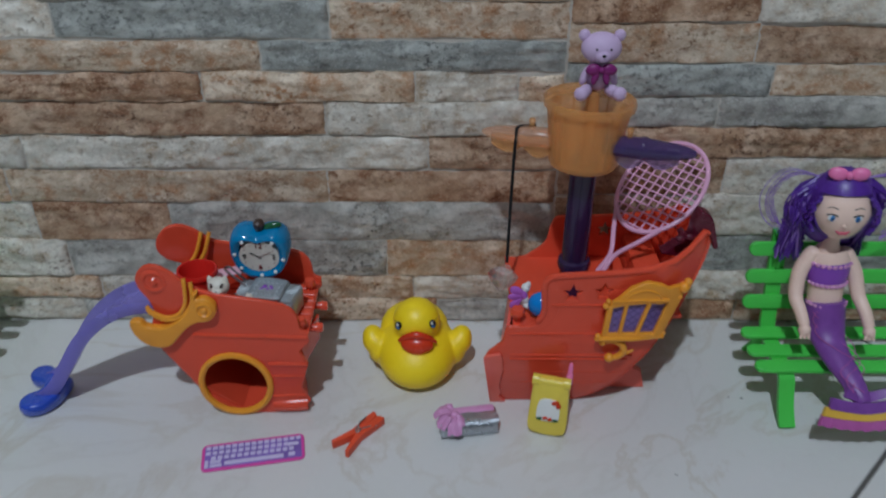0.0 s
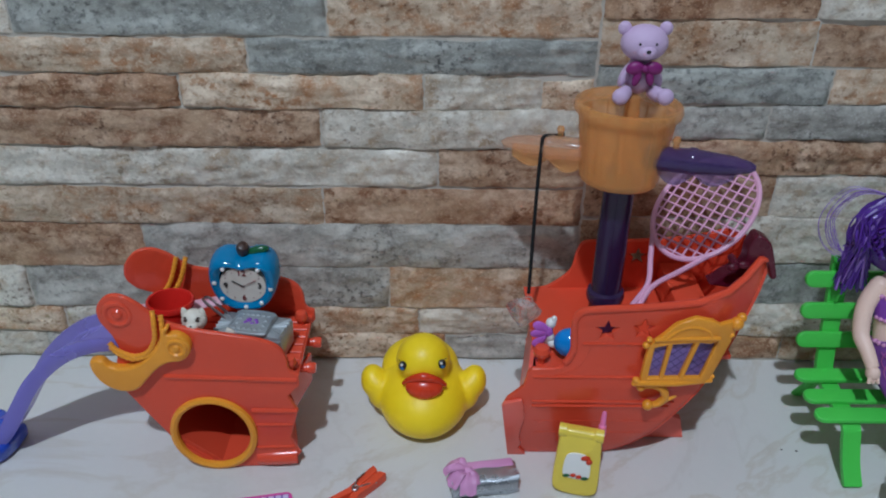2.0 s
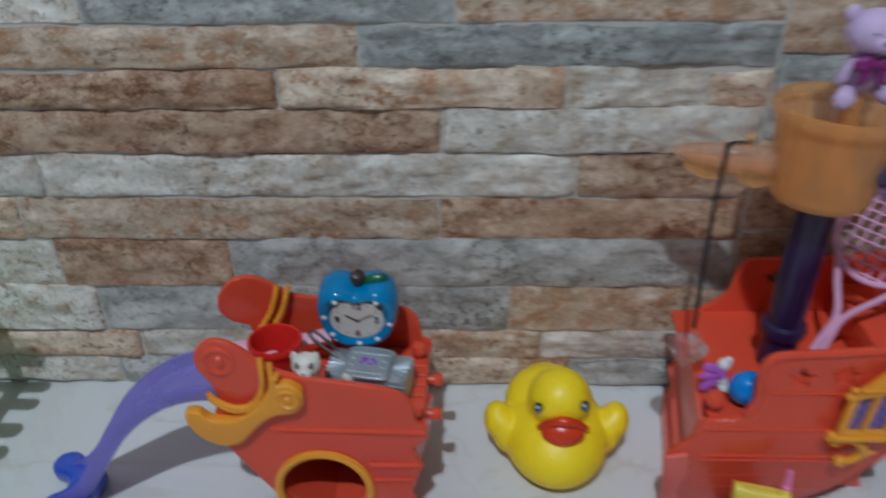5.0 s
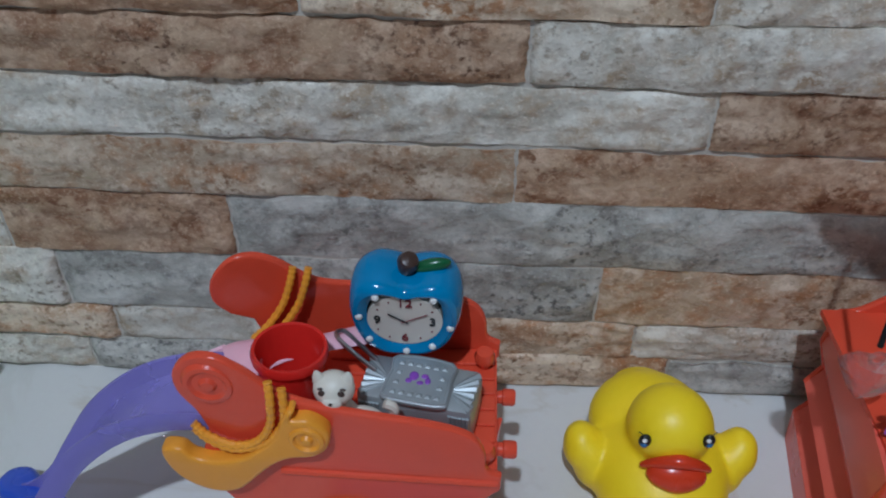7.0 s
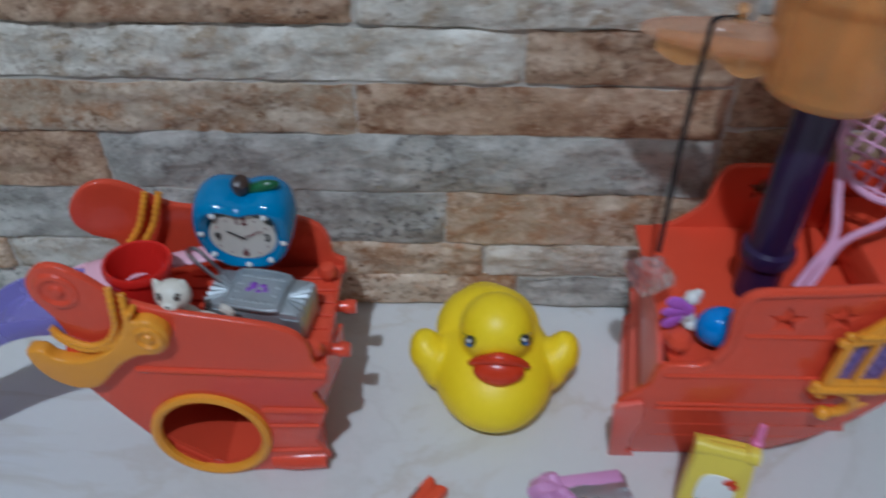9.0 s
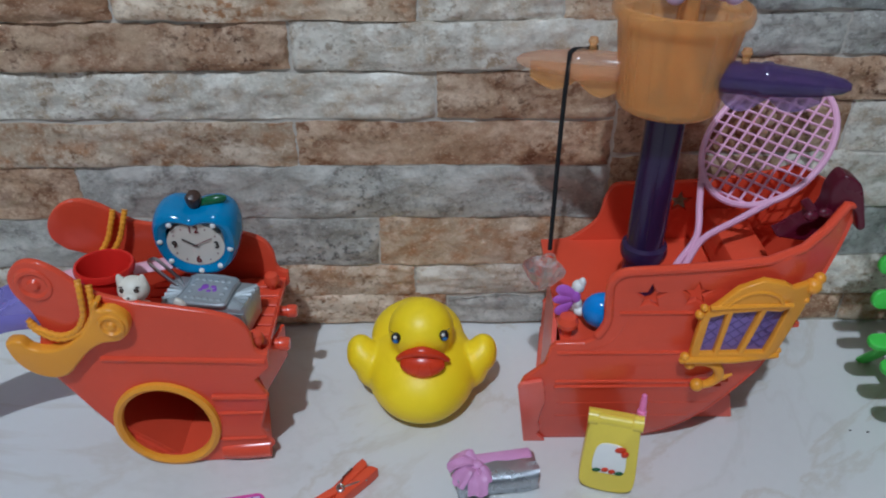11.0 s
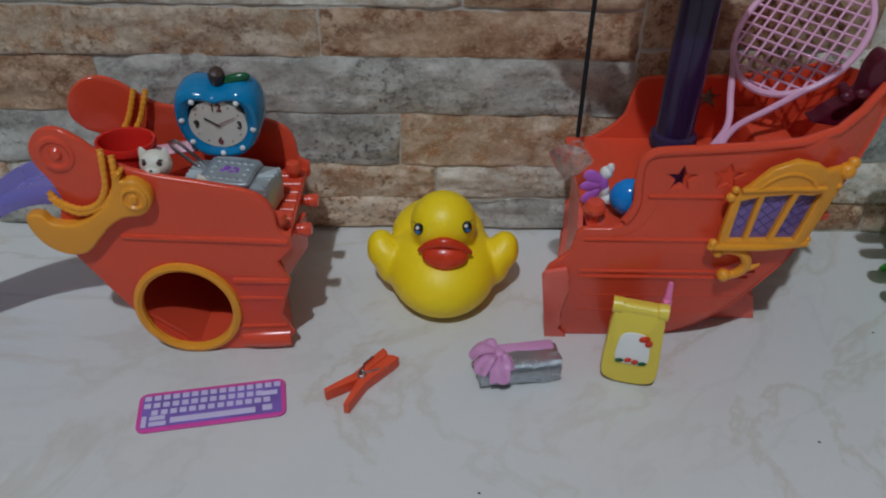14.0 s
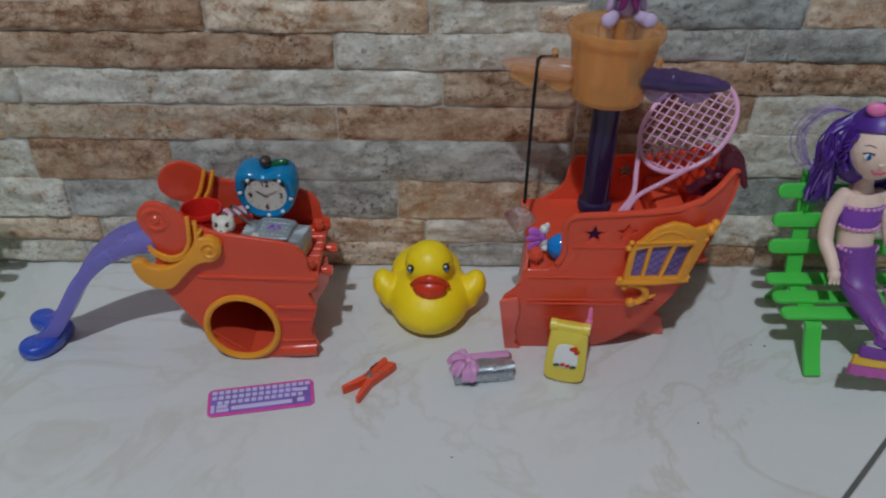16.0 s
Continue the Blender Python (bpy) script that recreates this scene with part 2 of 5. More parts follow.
S_WHITE = stone("pale_grey_stone", (0.50, 0.445, 0.365), (0.68, 0.625, 0.535), (0.46, 0.32, 0.20), 0.38)
S_BLUE = stone("blue_grey_stone", (0.245, 0.245, 0.22), (0.37, 0.37, 0.33), (0.18, 0.18, 0.165), 0.3)


# ---- mesh tools ----
def link(name, me, mat, parent=None, label=""):
    ob = new(name, me)
    for m in mat if isinstance(mat, (list, tuple)) else (mat,):
        me.materials.append(m)
    if parent is not None:
        ob.parent = parent
        if parent.type == "EMPTY":
            ob.location = -parent.location
    if label:
        ob["label"] = label
    return ob


def part(name, bm, mat, parent=None, label="", smooth=35):
    """One mesh object from a bmesh in world metres, under a thing or a part."""
    me = bpy.data.meshes.new(name)
    bmesh.ops.recalc_face_normals(bm, faces=bm.faces[:])
    if smooth:
        lim = radians(smooth)
        for f in bm.faces:
            f.smooth = True
        for e in bm.edges:
            if len(e.link_faces) == 2 and e.calc_face_angle(0) > lim:
                e.smooth = False
    bm.to_mesh(me)
    bm.free()
    return link(name, me, mat, parent, label)


def thing(name, base, label, category, group=""):
    ob = new(name)
    ob.location = base
    ob.empty_display_size = 0.01
    return tagged(ob, label, category, group)


def box(x0, x1, y0, y1, z0, z1, bevel=0.0, bm=None, m=None, seg=2):
    own = bmesh.new()
    bmesh.ops.create_cube(own, size=1)
    for v in own.verts:
        v.co = Vector(((x0 + x1) / 2 + v.co.x * (x1 - x0), (y0 + y1) / 2 + v.co.y * (y1 - y0), (z0 + z1) / 2 + v.co.z * (z1 - z0)))
    if bevel:
        bmesh.ops.bevel(own, geom=own.edges[:], offset=bevel, segments=seg, affect="EDGES", profile=0.5)
    if m is not None:
        own.transform(m)
    if bm is None:
        return own
    merge(bm, own)
    return bm


def merge(bm, other, mat=None):
    """Adds the faces of other to bm, with a material slot if given, and frees other."""
    vs = {v: bm.verts.new(v.co) for v in other.verts}
    for f in other.faces:
        try:
            g = bm.faces.new([vs[v] for v in f.verts])
            g.material_index = f.material_index if mat is None else mat
        except ValueError:
            pass
    other.free()
    return bm


def ball(c, r, bm=None, m=None, u=24, v=16, mat=None):
    own = bmesh.new()
    bmesh.ops.create_uvsphere(own, u_segments=u, v_segments=v, radius=1)
    r = r if isinstance(r, (tuple, list)) else (r, r, r)
    own.transform(Matrix.Diagonal((*r, 1)))
    if m is not None:
        own.transform(m)
    own.transform(Matrix.Translation(c))
    if bm is None:
        return own
    return merge(bm, own, mat)


def lathe(profile, m=None, n=32, bm=None, mat=None):
    """A turned shape: profile of (radius, height) about z, closed on the axis where the radius is 0."""
    own = bmesh.new()
    rings = []
    for r, z in profile:
        if r < 1e-6:
            rings.append([own.verts.new((0, 0, z))])
        else:
            rings.append([own.verts.new((r * math.cos(2 * math.pi * k / n), r * math.sin(2 * math.pi * k / n), z)) for k in range(n)])
    for a, b in zip(rings, rings[1:]):
        for k in range(n):
            q = [a[k % len(a)], a[(k + 1) % len(a)], b[(k + 1) % len(b)], b[k % len(b)]]
            q = list(dict.fromkeys(q))
            if len(q) > 2:
                own.faces.new(q)
    if m is not None:
        own.transform(m)
    if bm is None:
        return own
    return merge(bm, own, mat)


def curve(pts, n=6, closed=False):
    """A smooth line through the points (Catmull-Rom)."""
    p = [Vector(q) for q in pts]
    k = len(p)
    out = []
    for i in range(k if closed else k - 1):
        a, b, c, d = (p[(i + j) % k] if closed else p[min(max(i + j, 0), k - 1)] for j in (-1, 0, 1, 2))
        for s in range(n):
            t = s / n
            out.append(0.5 * (2 * b + (c - a) * t + (2 * a - 5 * b + 4 * c - d) * t * t + (3 * b - a - 3 * c + d) * t ** 3))
    if not closed:
        out.append(p[-1])
    return out


def tube(pts, radius, n=10, bm=None, closed=False, flat=1.0, up=(0, 1, 0), mat=None):
    """A round or flattened tube along points; radius is a number or a list, one for each point."""
    own = bmesh.new()
    pts = [Vector(p) for p in pts]
    rings = []
    k = len(pts)
    for i, p in enumerate(pts):
        d = (pts[(i + 1) % k] - pts[i - 1]) if closed else pts[min(i + 1, k - 1)] - pts[max(i - 1, 0)]
        d.normalize()
        s = d.cross(Vector(up))
        if s.length < 1e-4:
            s = d.cross(Vector((0, 0, 1)))
        s.normalize()
        w = s.cross(d)
        r = radius[i] if isinstance(radius, (list, tuple)) else radius
        rings.append([own.verts.new(p + s * (r * math.cos(2 * math.pi * j / n)) + w * (r * flat * math.sin(2 * math.pi * j / n))) for j in range(n)])
    for i in range(k if closed else k - 1):
        a, b = rings[i], rings[(i + 1) % k]
        for j in range(n):
            own.faces.new((a[j], a[(j + 1) % n], b[(j + 1) % n], b[j]))
    if not closed:
        own.faces.new(rings[0])
        own.faces.new(rings[-1])
    if bm is None:
        return own
    return merge(bm, own, mat)


def plate(loops, y, thick, bevel=0.0006, warp=None, cuts_z=(), cuts_x=(), res=2):
    """A plate cut from outlines in (x, z), the first one outer and the rest holes, with rounded edges, standing at depth y."""
    cu = bpy.data.curves.new("outline", "CURVE")
    cu.dimensions, cu.fill_mode = "2D", "BOTH"
    cu.extrude, cu.bevel_depth, cu.bevel_resolution = max(thick / 2 - bevel, 0.0), bevel, res
    cu.offset = -bevel
    for loop in loops:
        sp = cu.splines.new("POLY")
        sp.points.add(len(loop) - 1)
        for q, pt in zip(loop, sp.points):
            pt.co = (q[0], q[1], 0, 1)
        sp.use_cyclic_u = True
    ob = new("outline", cu)
    bpy.context.view_layer.update()
    me = bpy.data.meshes.new_from_object(ob.evaluated_get(bpy.context.evaluated_depsgraph_get()))
    bpy.data.objects.remove(ob)
    bpy.data.curves.remove(cu)
    bm = bmesh.new()
    bm.from_mesh(me)
    bpy.data.meshes.remove(me)
    bmesh.ops.remove_doubles(bm, verts=bm.verts[:], dist=1e-6)
    for v in bm.verts:
        v.co = Vector((v.co.x, y - v.co.z, v.co.y))
    for z in cuts_z:
        bmesh.ops.bisect_plane(bm, geom=bm.verts[:] + bm.edges[:] + bm.faces[:], plane_co=(0, 0, z), plane_no=(0, 0, 1))
    for x in cuts_x:
        bmesh.ops.bisect_plane(bm, geom=bm.verts[:] + bm.edges[:] + bm.faces[:], plane_co=(x, 0, 0), plane_no=(1, 0, 0))
    if warp:
        for v in bm.verts:
            v.co.y += warp(v.co.x, v.co.z)
    return bm


def slab(loop, y, thick, bevel=0.0008):
    """A solid rounded plate from one outline in (x, z) without holes."""
    bm = bmesh.new()
    cx, cz = sum(p[0] for p in loop) / len(loop), sum(p[1] for p in loop) / len(loop)
    half = max(math.hypot(p[0] - cx, p[1] - cz) for p in loop)
    rows = []
    for k, dy in ((1 - bevel / half * 1.4, -thick / 2), (1 - bevel / half * 0.4, -thick / 2 + bevel * 0.3), (1, -thick / 2 + bevel), (1, thick / 2 - bevel), (1 - bevel / half * 0.4, thick / 2 - bevel * 0.3), (1 - bevel / half * 1.4, thick / 2)):
        rows.append([bm.verts.new((cx + (x - cx) * k, y + dy, cz + (z - cz) * k)) for x, z in loop])
    n = len(loop)
    for a, b in zip(rows, rows[1:]):
        for i in range(n):
            bm.faces.new((a[i], a[(i + 1) % n], b[(i + 1) % n], b[i]))
    bm.faces.new(rows[0])
    bm.faces.new(rows[-1])
    return bm


def strip(path, y0, y1, thick=0.002, nrm=1):
    """A bent sheet: a line of (x, z) drawn out from y0 to y1 (numbers, or functions of x and z)."""
    bm = bmesh.new()
    f0 = y0 if callable(y0) else (lambda x, z: y0)
    f1 = y1 if callable(y1) else (lambda x, z: y1)
    a = [bm.verts.new((x, f0(x, z), z)) for x, z in path]
    b = [bm.verts.new((x, f1(x, z), z)) for x, z in path]
    for i in range(len(path) - 1):
        bm.faces.new((a[i], a[i + 1], b[i + 1], b[i]))
    bm.normal_update()
    bmesh.ops.solidify(bm, geom=bm.faces[:], thickness=thick)
    return bm


def circle(cx, cz, r, n=40, rz=None):
    return [(cx + r * math.cos(2 * math.pi * k / n), cz + (rz or r) * math.sin(2 * math.pi * k / n)) for k in range(n)]


def star(cx, cz, r):
    return [(cx + (r if k % 2 == 0 else r * 0.42) * math.sin(math.pi * k / 5), cz + (r if k % 2 == 0 else r * 0.42) * math.cos(math.pi * k / 5)) for k in range(10)]


def flat2(pts, n=5, closed=True):
    return [(q.x, q.y) for q in curve([(a, b, 0) for a, b in pts], n, closed)]


def letters(text, size, m, depth=0.0002):
    cu = bpy.data.curves.new("text", "FONT")
    cu.body, cu.size, cu.extrude, cu.align_x, cu.align_y = text, size, depth, "CENTER", "CENTER"
    ob = new("text", cu)
    bpy.context.view_layer.update()
    me = bpy.data.meshes.new_from_object(ob.evaluated_get(bpy.context.evaluated_depsgraph_get()))
    bpy.data.objects.remove(ob)
    bpy.data.curves.remove(cu)
    bm = bmesh.new()
    bm.from_mesh(me)
    bpy.data.meshes.remove(me)
    bm.transform(m)
    return bm


# ---- the room ----
WALL_Y = 0.452
X0, X1, Y0, TOP = -1.3, 1.7, -2.1, 2.4
wall_back = tagged(part("wall_back", box(X0, X1, WALL_Y - 0.0018, WALL_Y + 0.1, 0, TOP), MORTAR, smooth=0), "wall clad with stacked split-face stone strips", "wall", kind="structure")
# added walls and ceiling out of view; their dark colour deepens the shadows
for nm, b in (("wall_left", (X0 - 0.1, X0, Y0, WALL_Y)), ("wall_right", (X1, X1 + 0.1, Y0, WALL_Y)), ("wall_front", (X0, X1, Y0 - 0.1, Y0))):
    tagged(part(nm, box(*b, 0, TOP), DARK_PLASTER, smooth=0), "plain unseen plaster wall, nearly black to cut bounced light", "wall", kind="structure")
tagged(part("ceiling", box(X0, X1, Y0, WALL_Y, TOP, TOP + 0.1), DARK_PLASTER, smooth=0), "plain unseen ceiling, nearly black to cut bounced light", "ceiling", kind="structure")
floor = tagged(part("floor", box(X0, X1, Y0, WALL_Y, -0.1, -0.0012), GROUT, smooth=0), "pale polished marble-look tiled floor", "floor", kind="structure")

lamp = thing("ceiling_light", (LAMP[0], LAMP[1], TOP), "round white ceiling light, switched on", "lamp")
part("base", lathe([(0, TOP), (0.05, TOP), (0.05, TOP - 0.03), (0.02, TOP - 0.045), (0, TOP - 0.045)], Matrix.Translation((LAMP[0], LAMP[1], 0))), WHITE, lamp)
glow = part("bulb", ball((LAMP[0], LAMP[1], LAMP[2]), (0.03, 0.03, 0.04)), LAMP_GLASS, lamp, "lit bulb")
glow.visible_shadow = False


# ---- first toy ship: the bow half ----
def bow_front_y(x, z):
    return max(0.0, x - 0.118) * 0.12 * max(0.0, 1 - z / 0.05) - 0.0004 * max(0.0, 1 - z / 0.05) + max(0, 0.07 - x) * 0.10


def bow_back_y(x, z):
    return -max(0.0, 0.10 - x) * 0.32 - max(0.0, 0.03 - z) * 0.10


BOW_CUT = [(0.1385, 0.050), (0.1325, 0.0435), (0.1365, 0.0345), (0.1355, 0.031), (0.1315, 0.0175), (0.1355, 0.0075), (0.130, 0.0)]
BOW_KEEL = [(0.096, 0.0), (0.078, 0.0155), (0.071, 0.027), (0.0595, 0.0445), (0.0560, 0.056)]
BACK_KEEL = [(0.096, 0.0), (0.078, 0.0155), (0.073, 0.030), (0.069, 0.048), (0.067, 0.064), (0.0640, 0.0735)]
BOW_TOP = [(0.0605, 0.070), (0.0585, 0.0765), (0.0545, 0.0835), (0.0545, 0.0905), (0.0595, 0.0965), (0.066, 0.0975), (0.0725, 0.094), (0.079, 0.0875), (0.085, 0.0835), (0.095, 0.0805), (0.109, 0.078), (0.122, 0.0755), (0.130, 0.072), (0.1335, 0.066), (0.1345, 0.0585), (0.1385, 0.056)]
bow_curve = flat2(BOW_TOP, 4, False)
BOW_OUT = BOW_CUT + BOW_KEEL + bow_curve
bow = thing("toy_ship_bow", (0.10, 0.39, 0), "red-orange plastic toy ship bow half with golden trim", "toy ship")
CZ = [0.01, 0.02, 0.03, 0.04, 0.05, 0.06, 0.07]
CX = [0.06, 0.07, 0.085, 0.10]
HOLE = circle(0.0965, 0.0215, 0.0172, 40, 0.0185)
front = part("side_panel", plate([BOW_OUT, HOLE], 0.3655, 0.0026, 0.0008, bow_front_y, CZ, CX), RED, bow)
rib = bmesh.new()
for z0, x0, x1 in ((0.0535, 0.0785, 0.1375), (0.0350, 0.1155, 0.1360), (0.0265, 0.1165, 0.1335), (0.0125, 0.1150, 0.1330)):
    tube([(x, 0.3644 + bow_front_y(x, z0), z0 + 0.0015 * (0.13 - x) / 0.05) for x in np.linspace(x0, x1, 6)], 0.0013 if z0 > 0.03 else 0.0009, 8, rib)
tube([(x, 0.3665 + bow_front_y(x, 0.006), 0.0052) for x in np.linspace(0.1150, 0.1335, 5)], [0.0036, 0.0042, 0.0046, 0.0046, 0.0046], 14, rib)
part("plank_moulding", rib, RED, front)
DISC = [(0, 0.0013), (0.0016, 0.0012), (0.0024, 0.0003), (0.0040, 0.0003), (0.0050, 0.0011), (0.0062, 0.0009), (0.0070, -0.0004)]
part("scroll", lathe(DISC, pose(0.0637, 0.3648, 0.0882, 90, 0, 0), 32), RED, front)
back = part("side_panel", plate([[(x - (0.0115 if z < 0.04 else 0.0), z) for x, z in BOW_CUT] + BACK_KEEL + flat2([(0.0580, 0.0770), (0.0540, 0.0830)] + BOW_TOP[3:], 4, False)], 0.4165, 0.0026, 0.0008, bow_back_y, CZ, CX), RED, bow)
part("keel", strip([(0.120, 0.0012)] + [(x + 0.001, z + 0.001) for x, z in BOW_KEEL], lambda x, z: 0.366 + bow_front_y(x, z), lambda x, z: 0.4155 + bow_back_y(x, z), 0.0018), RED, bow)
own = strip([(x - 0.0012, z) for x, z in BOW_CUT], lambda x, z: 0.366 + bow_front_y(x, z), lambda x, z: 0.4155 + bow_back_y(x, z), 0.0018)
for v in own.verts:
    v.co.x -= 0.25 * max(0.0, v.co.y - 0.370) * min(1.0, max(0.0, (0.046 - v.co.z) / 0.012))
part("end_panel", own, RED, bow)
own = bmesh.new()
own.faces.new([own.verts.new(p) for p in ((0.1338, 0.3685, 0.0470), (0.1330, 0.3685, 0.0420), (0.1352, 0.3685, 0.0340), (0.1385, 0.3950, 0.0285), (0.1395, 0.3925, 0.0470))])
own.normal_update()
bmesh.ops.solidify(own, geom=own.faces[:], thickness=0.0014)
part("end_flap", own, RED, bow)
deck = part("deck", strip([(0.056, 0.0555), (0.09, 0.0535), (0.1375, 0.0535)], lambda x, z: 0.3665, lambda x, z: 0.4155 + bow_back_y(x, z), 0.002), RED, bow)
grooves = bmesh.new()
for k in range(7):
    y = 0.3715 + k * 0.006
    box(0.085, 0.137, y, y + 0.0052, 0.0535, 0.0545, 0.0003, grooves, seg=1)
part("deck_plank", grooves, RED, deck)
ring = bmesh.new()
n = 56
prof = [(-0.0001, 0.0), (0.0002, -0.0016), (0.0016, -0.0024), (0.0032, -0.0018), (0.0036, 0.0006)]
rings = []
for k in range(n):
    a = 2 * math.pi * k / n
    row = []
    for dr, dy in prof:
        rx, rz = 0.0168 + dr, 0.0181 + dr
        x, z = 0.0965 + rx * math.cos(a), 0.0218 + rz * math.sin(a)
        row.append(ring.verts.new((x, 0.3645 + dy + bow_front_y(x, z), max(z, 0.0004))))
    rings.append(row)
for k in range(n):
    for j in range(len(prof) - 1):
        ring.faces.new((rings[k][j], rings[(k + 1) % n][j], rings[(k + 1) % n][j + 1], rings[k][j + 1]))
part("porthole_ring", ring, GOLD, bow, "golden orange porthole ring")
MOUST = [(0.0475, 0.0640), (0.0480, 0.0575), (0.0520, 0.0515), (0.0590, 0.0485), (0.0665, 0.0500), (0.0725, 0.0565), (0.0775, 0.0620), (0.0830, 0.0655), (0.0890, 0.0665), (0.0930, 0.0705), (0.0935, 0.0765), (0.0890, 0.0805), (0.0845, 0.0805), (0.0855, 0.0835), (0.0835, 0.0835), (0.0815, 0.0790), (0.0800, 0.0745), (0.0755, 0.0690), (0.0690, 0.0640), (0.0620, 0.0615), (0.0560, 0.0620), (0.0530, 0.0650)]
must = part("scroll_trim", plate([flat2(MOUST, 3)], 0.3625, 0.005, 0.0011, bow_front_y, CZ, CX), GOLD, bow, "golden orange scroll trim")
part("scroll_boss", lathe([(r * 0.72, h) for r, h in DISC], pose(0.0880, 0.3602, 0.0738, 90, 0, 0), 28), GOLD, must)


def rope(path, r=0.0011):
    """A moulded rope: a beaded cord along a line."""
    line = curve(path, 14)
    return tube(line, [r * (1.0 + 0.13 * math.sin(i * 1.45)) for i in range(len(line))], 8)


yf = 0.3632
for d in (0.0, 0.0032):
    part("rope", rope([(0.0790 + d, yf + 0.001, 0.0905 - d * 0.7), (0.0795 + d, yf - 0.0012, 0.0850 - d * 0.7), (0.0785 + d, yf - 0.0015, 0.0770), (0.0745 + d * 0.6, yf - 0.0015, 0.0705 - d * 0.2), (0.0680, yf - 0.0012, 0.0680 - d * 0.5), (0.0610, yf, 0.0700 - d * 0.5), (0.0575, yf + 0.001, 0.0735 - d * 0.6)]), GOLD, front, "golden orange moulded rope")
for d in (0.0, 0.0045):
    part("rope", rope([(0.0770 + d, 0.4075, 0.0915), (0.0760 + d, 0.4055, 0.0870), (0.0735 + d, 0.4040, 0.0800), (0.0690 + d, 0.4020, 0.0735), (0.0640 + d, 0.4000, 0.0690)]), GOLD, back, "golden orange moulded rope")
for y in (0.3805, 0.4005):
    part("peg_knob", lathe([(0, 0), (0.0021, 0), (0.0021, 0.0028), (0.0027, 0.0032), (0.0027, 0.0062), (0.0022, 0.0070), (0, 0.0070)], pose(0.1365, y, 0.0475, 0, 90, 0), 16), RED, bow)
for y in (0.3705, 0.4065):
    part("bollard", lathe([(0.0016, 0.0535), (0.0016, 0.0565), (0.003, 0.0575), (0.0033, 0.0592), (0.0025, 0.0612), (0, 0.0618)], Matrix.Translation((0.1335, y, 0)), 18), RED, bow)

# slide hooked into the bow
slide = thing("toy_slide", (0.0, 0.378, 0), "curved translucent violet toy slide with blue tail-shaped foot", "toy slide")
sl = curve([(0.066, 0.0, 0.0665), (0.050, 0, 0.0665), (0.034, 0, 0.0600), (0.019, 0, 0.0465), (0.007, 0, 0.0290), (-0.003, 0, 0.0135), (-0.013, 0, 0.0045), (-0.021, 0, 0.0015)], 5)
bm = bmesh.new()
sec = [(-0.0106, 0.0064), (-0.0116, 0.0066), (-0.0124, 0.0042), (-0.0112, -0.0008), (0.0112, -0.0008), (0.0124, 0.0042), (0.0116, 0.0066), (0.0106, 0.0064), (0.0098, 0.0012), (0.0, 0.0004), (-0.0098, 0.0012)]
rows = []
for i, p in enumerate(sl):
    d = (sl[min(i + 1, len(sl) - 1)] - sl[max(i - 1, 0)]).normalized()
    up = Vector((d.z, 0, -d.x)) * (1 if d.x < 0 else -1)
    up = Vector((-d.z, 0, d.x)) if up.z < 0 else up
    w = 1.0 - 0.22 * i / len(sl)
    rows.append([bm.verts.new((p.x + up.x * h, 0.3785 + s * w, max(0.0003, p.z + up.z * h))) for s, h in sec])
for a, b in zip(rows, rows[1:]):
    for j in range(len(sec)):
        bm.faces.new((a[j], a[(j + 1) % len(sec)], b[(j + 1) % len(sec)], b[j]))
bm.faces.new(rows[0])
bm.faces.new(rows[-1])
part("chute", bm, PURPLE_CLEAR, slide)
FLUKES = [(-0.001, 0.3870), (-0.010, 0.3890), (-0.016, 0.3960), (-0.024, 0.4015), (-0.033, 0.4000), (-0.0365, 0.3930), (-0.0320, 0.3865), (-0.0240, 0.3835), (-0.0200, 0.3790), (-0.0215, 0.3745), (-0.0280, 0.3705), (-0.0310, 0.3640), (-0.0275, 0.3570), (-0.0190, 0.3550), (-0.0100, 0.3590), (-0.0030, 0.3690)]
own = plate([[(-0.015 + (x + 0.016) * 0.74, 0.3775 + (y - 0.3785) * 0.80) for x, y in flat2(FLUKES, 4)]], 0, 0.0066, 0.0030, res=4)
own.transform(Matrix(((1, 0, 0, 0), (0, 0, 1, 0), (0, 1, 0, 0.0036), (0, 0, 0, 1))))
for v in own.verts:
    if v.co.z > 0.003:
        v.co.z += 0.0018 * max(0.0, 1 - ((v.co.x + 0.020) / 0.018) ** 2) + max(0.0, v.co.x + 0.012) * 0.3
part("tail_fluke", own, BLUE_CLEAR, slide, "blue forked tail fluke")

# cargo on the bow deck
DZ = 0.0546
cup = thing("toy_cup", (0.0800, 0.386, DZ), "small shiny red plastic toy cup", "cup")
cm = pose(0.0790, 0.3815, DZ, -3, 2, 0) @ Matrix.Diagonal((0.82, 0.82, 0.89, 1))
part("bowl", lathe([(0, 0.0004), (0.0085, 0.0004), (0.0092, 0.003), (0.0116, 0.0290), (0.0128, 0.0300), (0.0130, 0.0318), (0.0124, 0.0330), (0.0114, 0.0328), (0.0107, 0.0305), (0.0078, 0.004), (0, 0.0035)], cm), RED_DARK, cup)
part("handle", tube([cm @ Vector(p) for p in curve([(0.0100, -0.004, 0.024), (0.0150, -0.006, 0.025), (0.0165, -0.007, 0.019), (0.0130, -0.005, 0.012), (0.0090, -0.003, 0.011)], 5)], 0.0013, 8), RED_DARK, cup)

for u in (0.6, 2.2, 3.6):
    part("nub", ball(cm @ Vector((0.0088 * math.cos(u), 0.0088 * math.sin(u), 0.0150)), 0.0012, u=10, v=8), RED_DARK, cup)

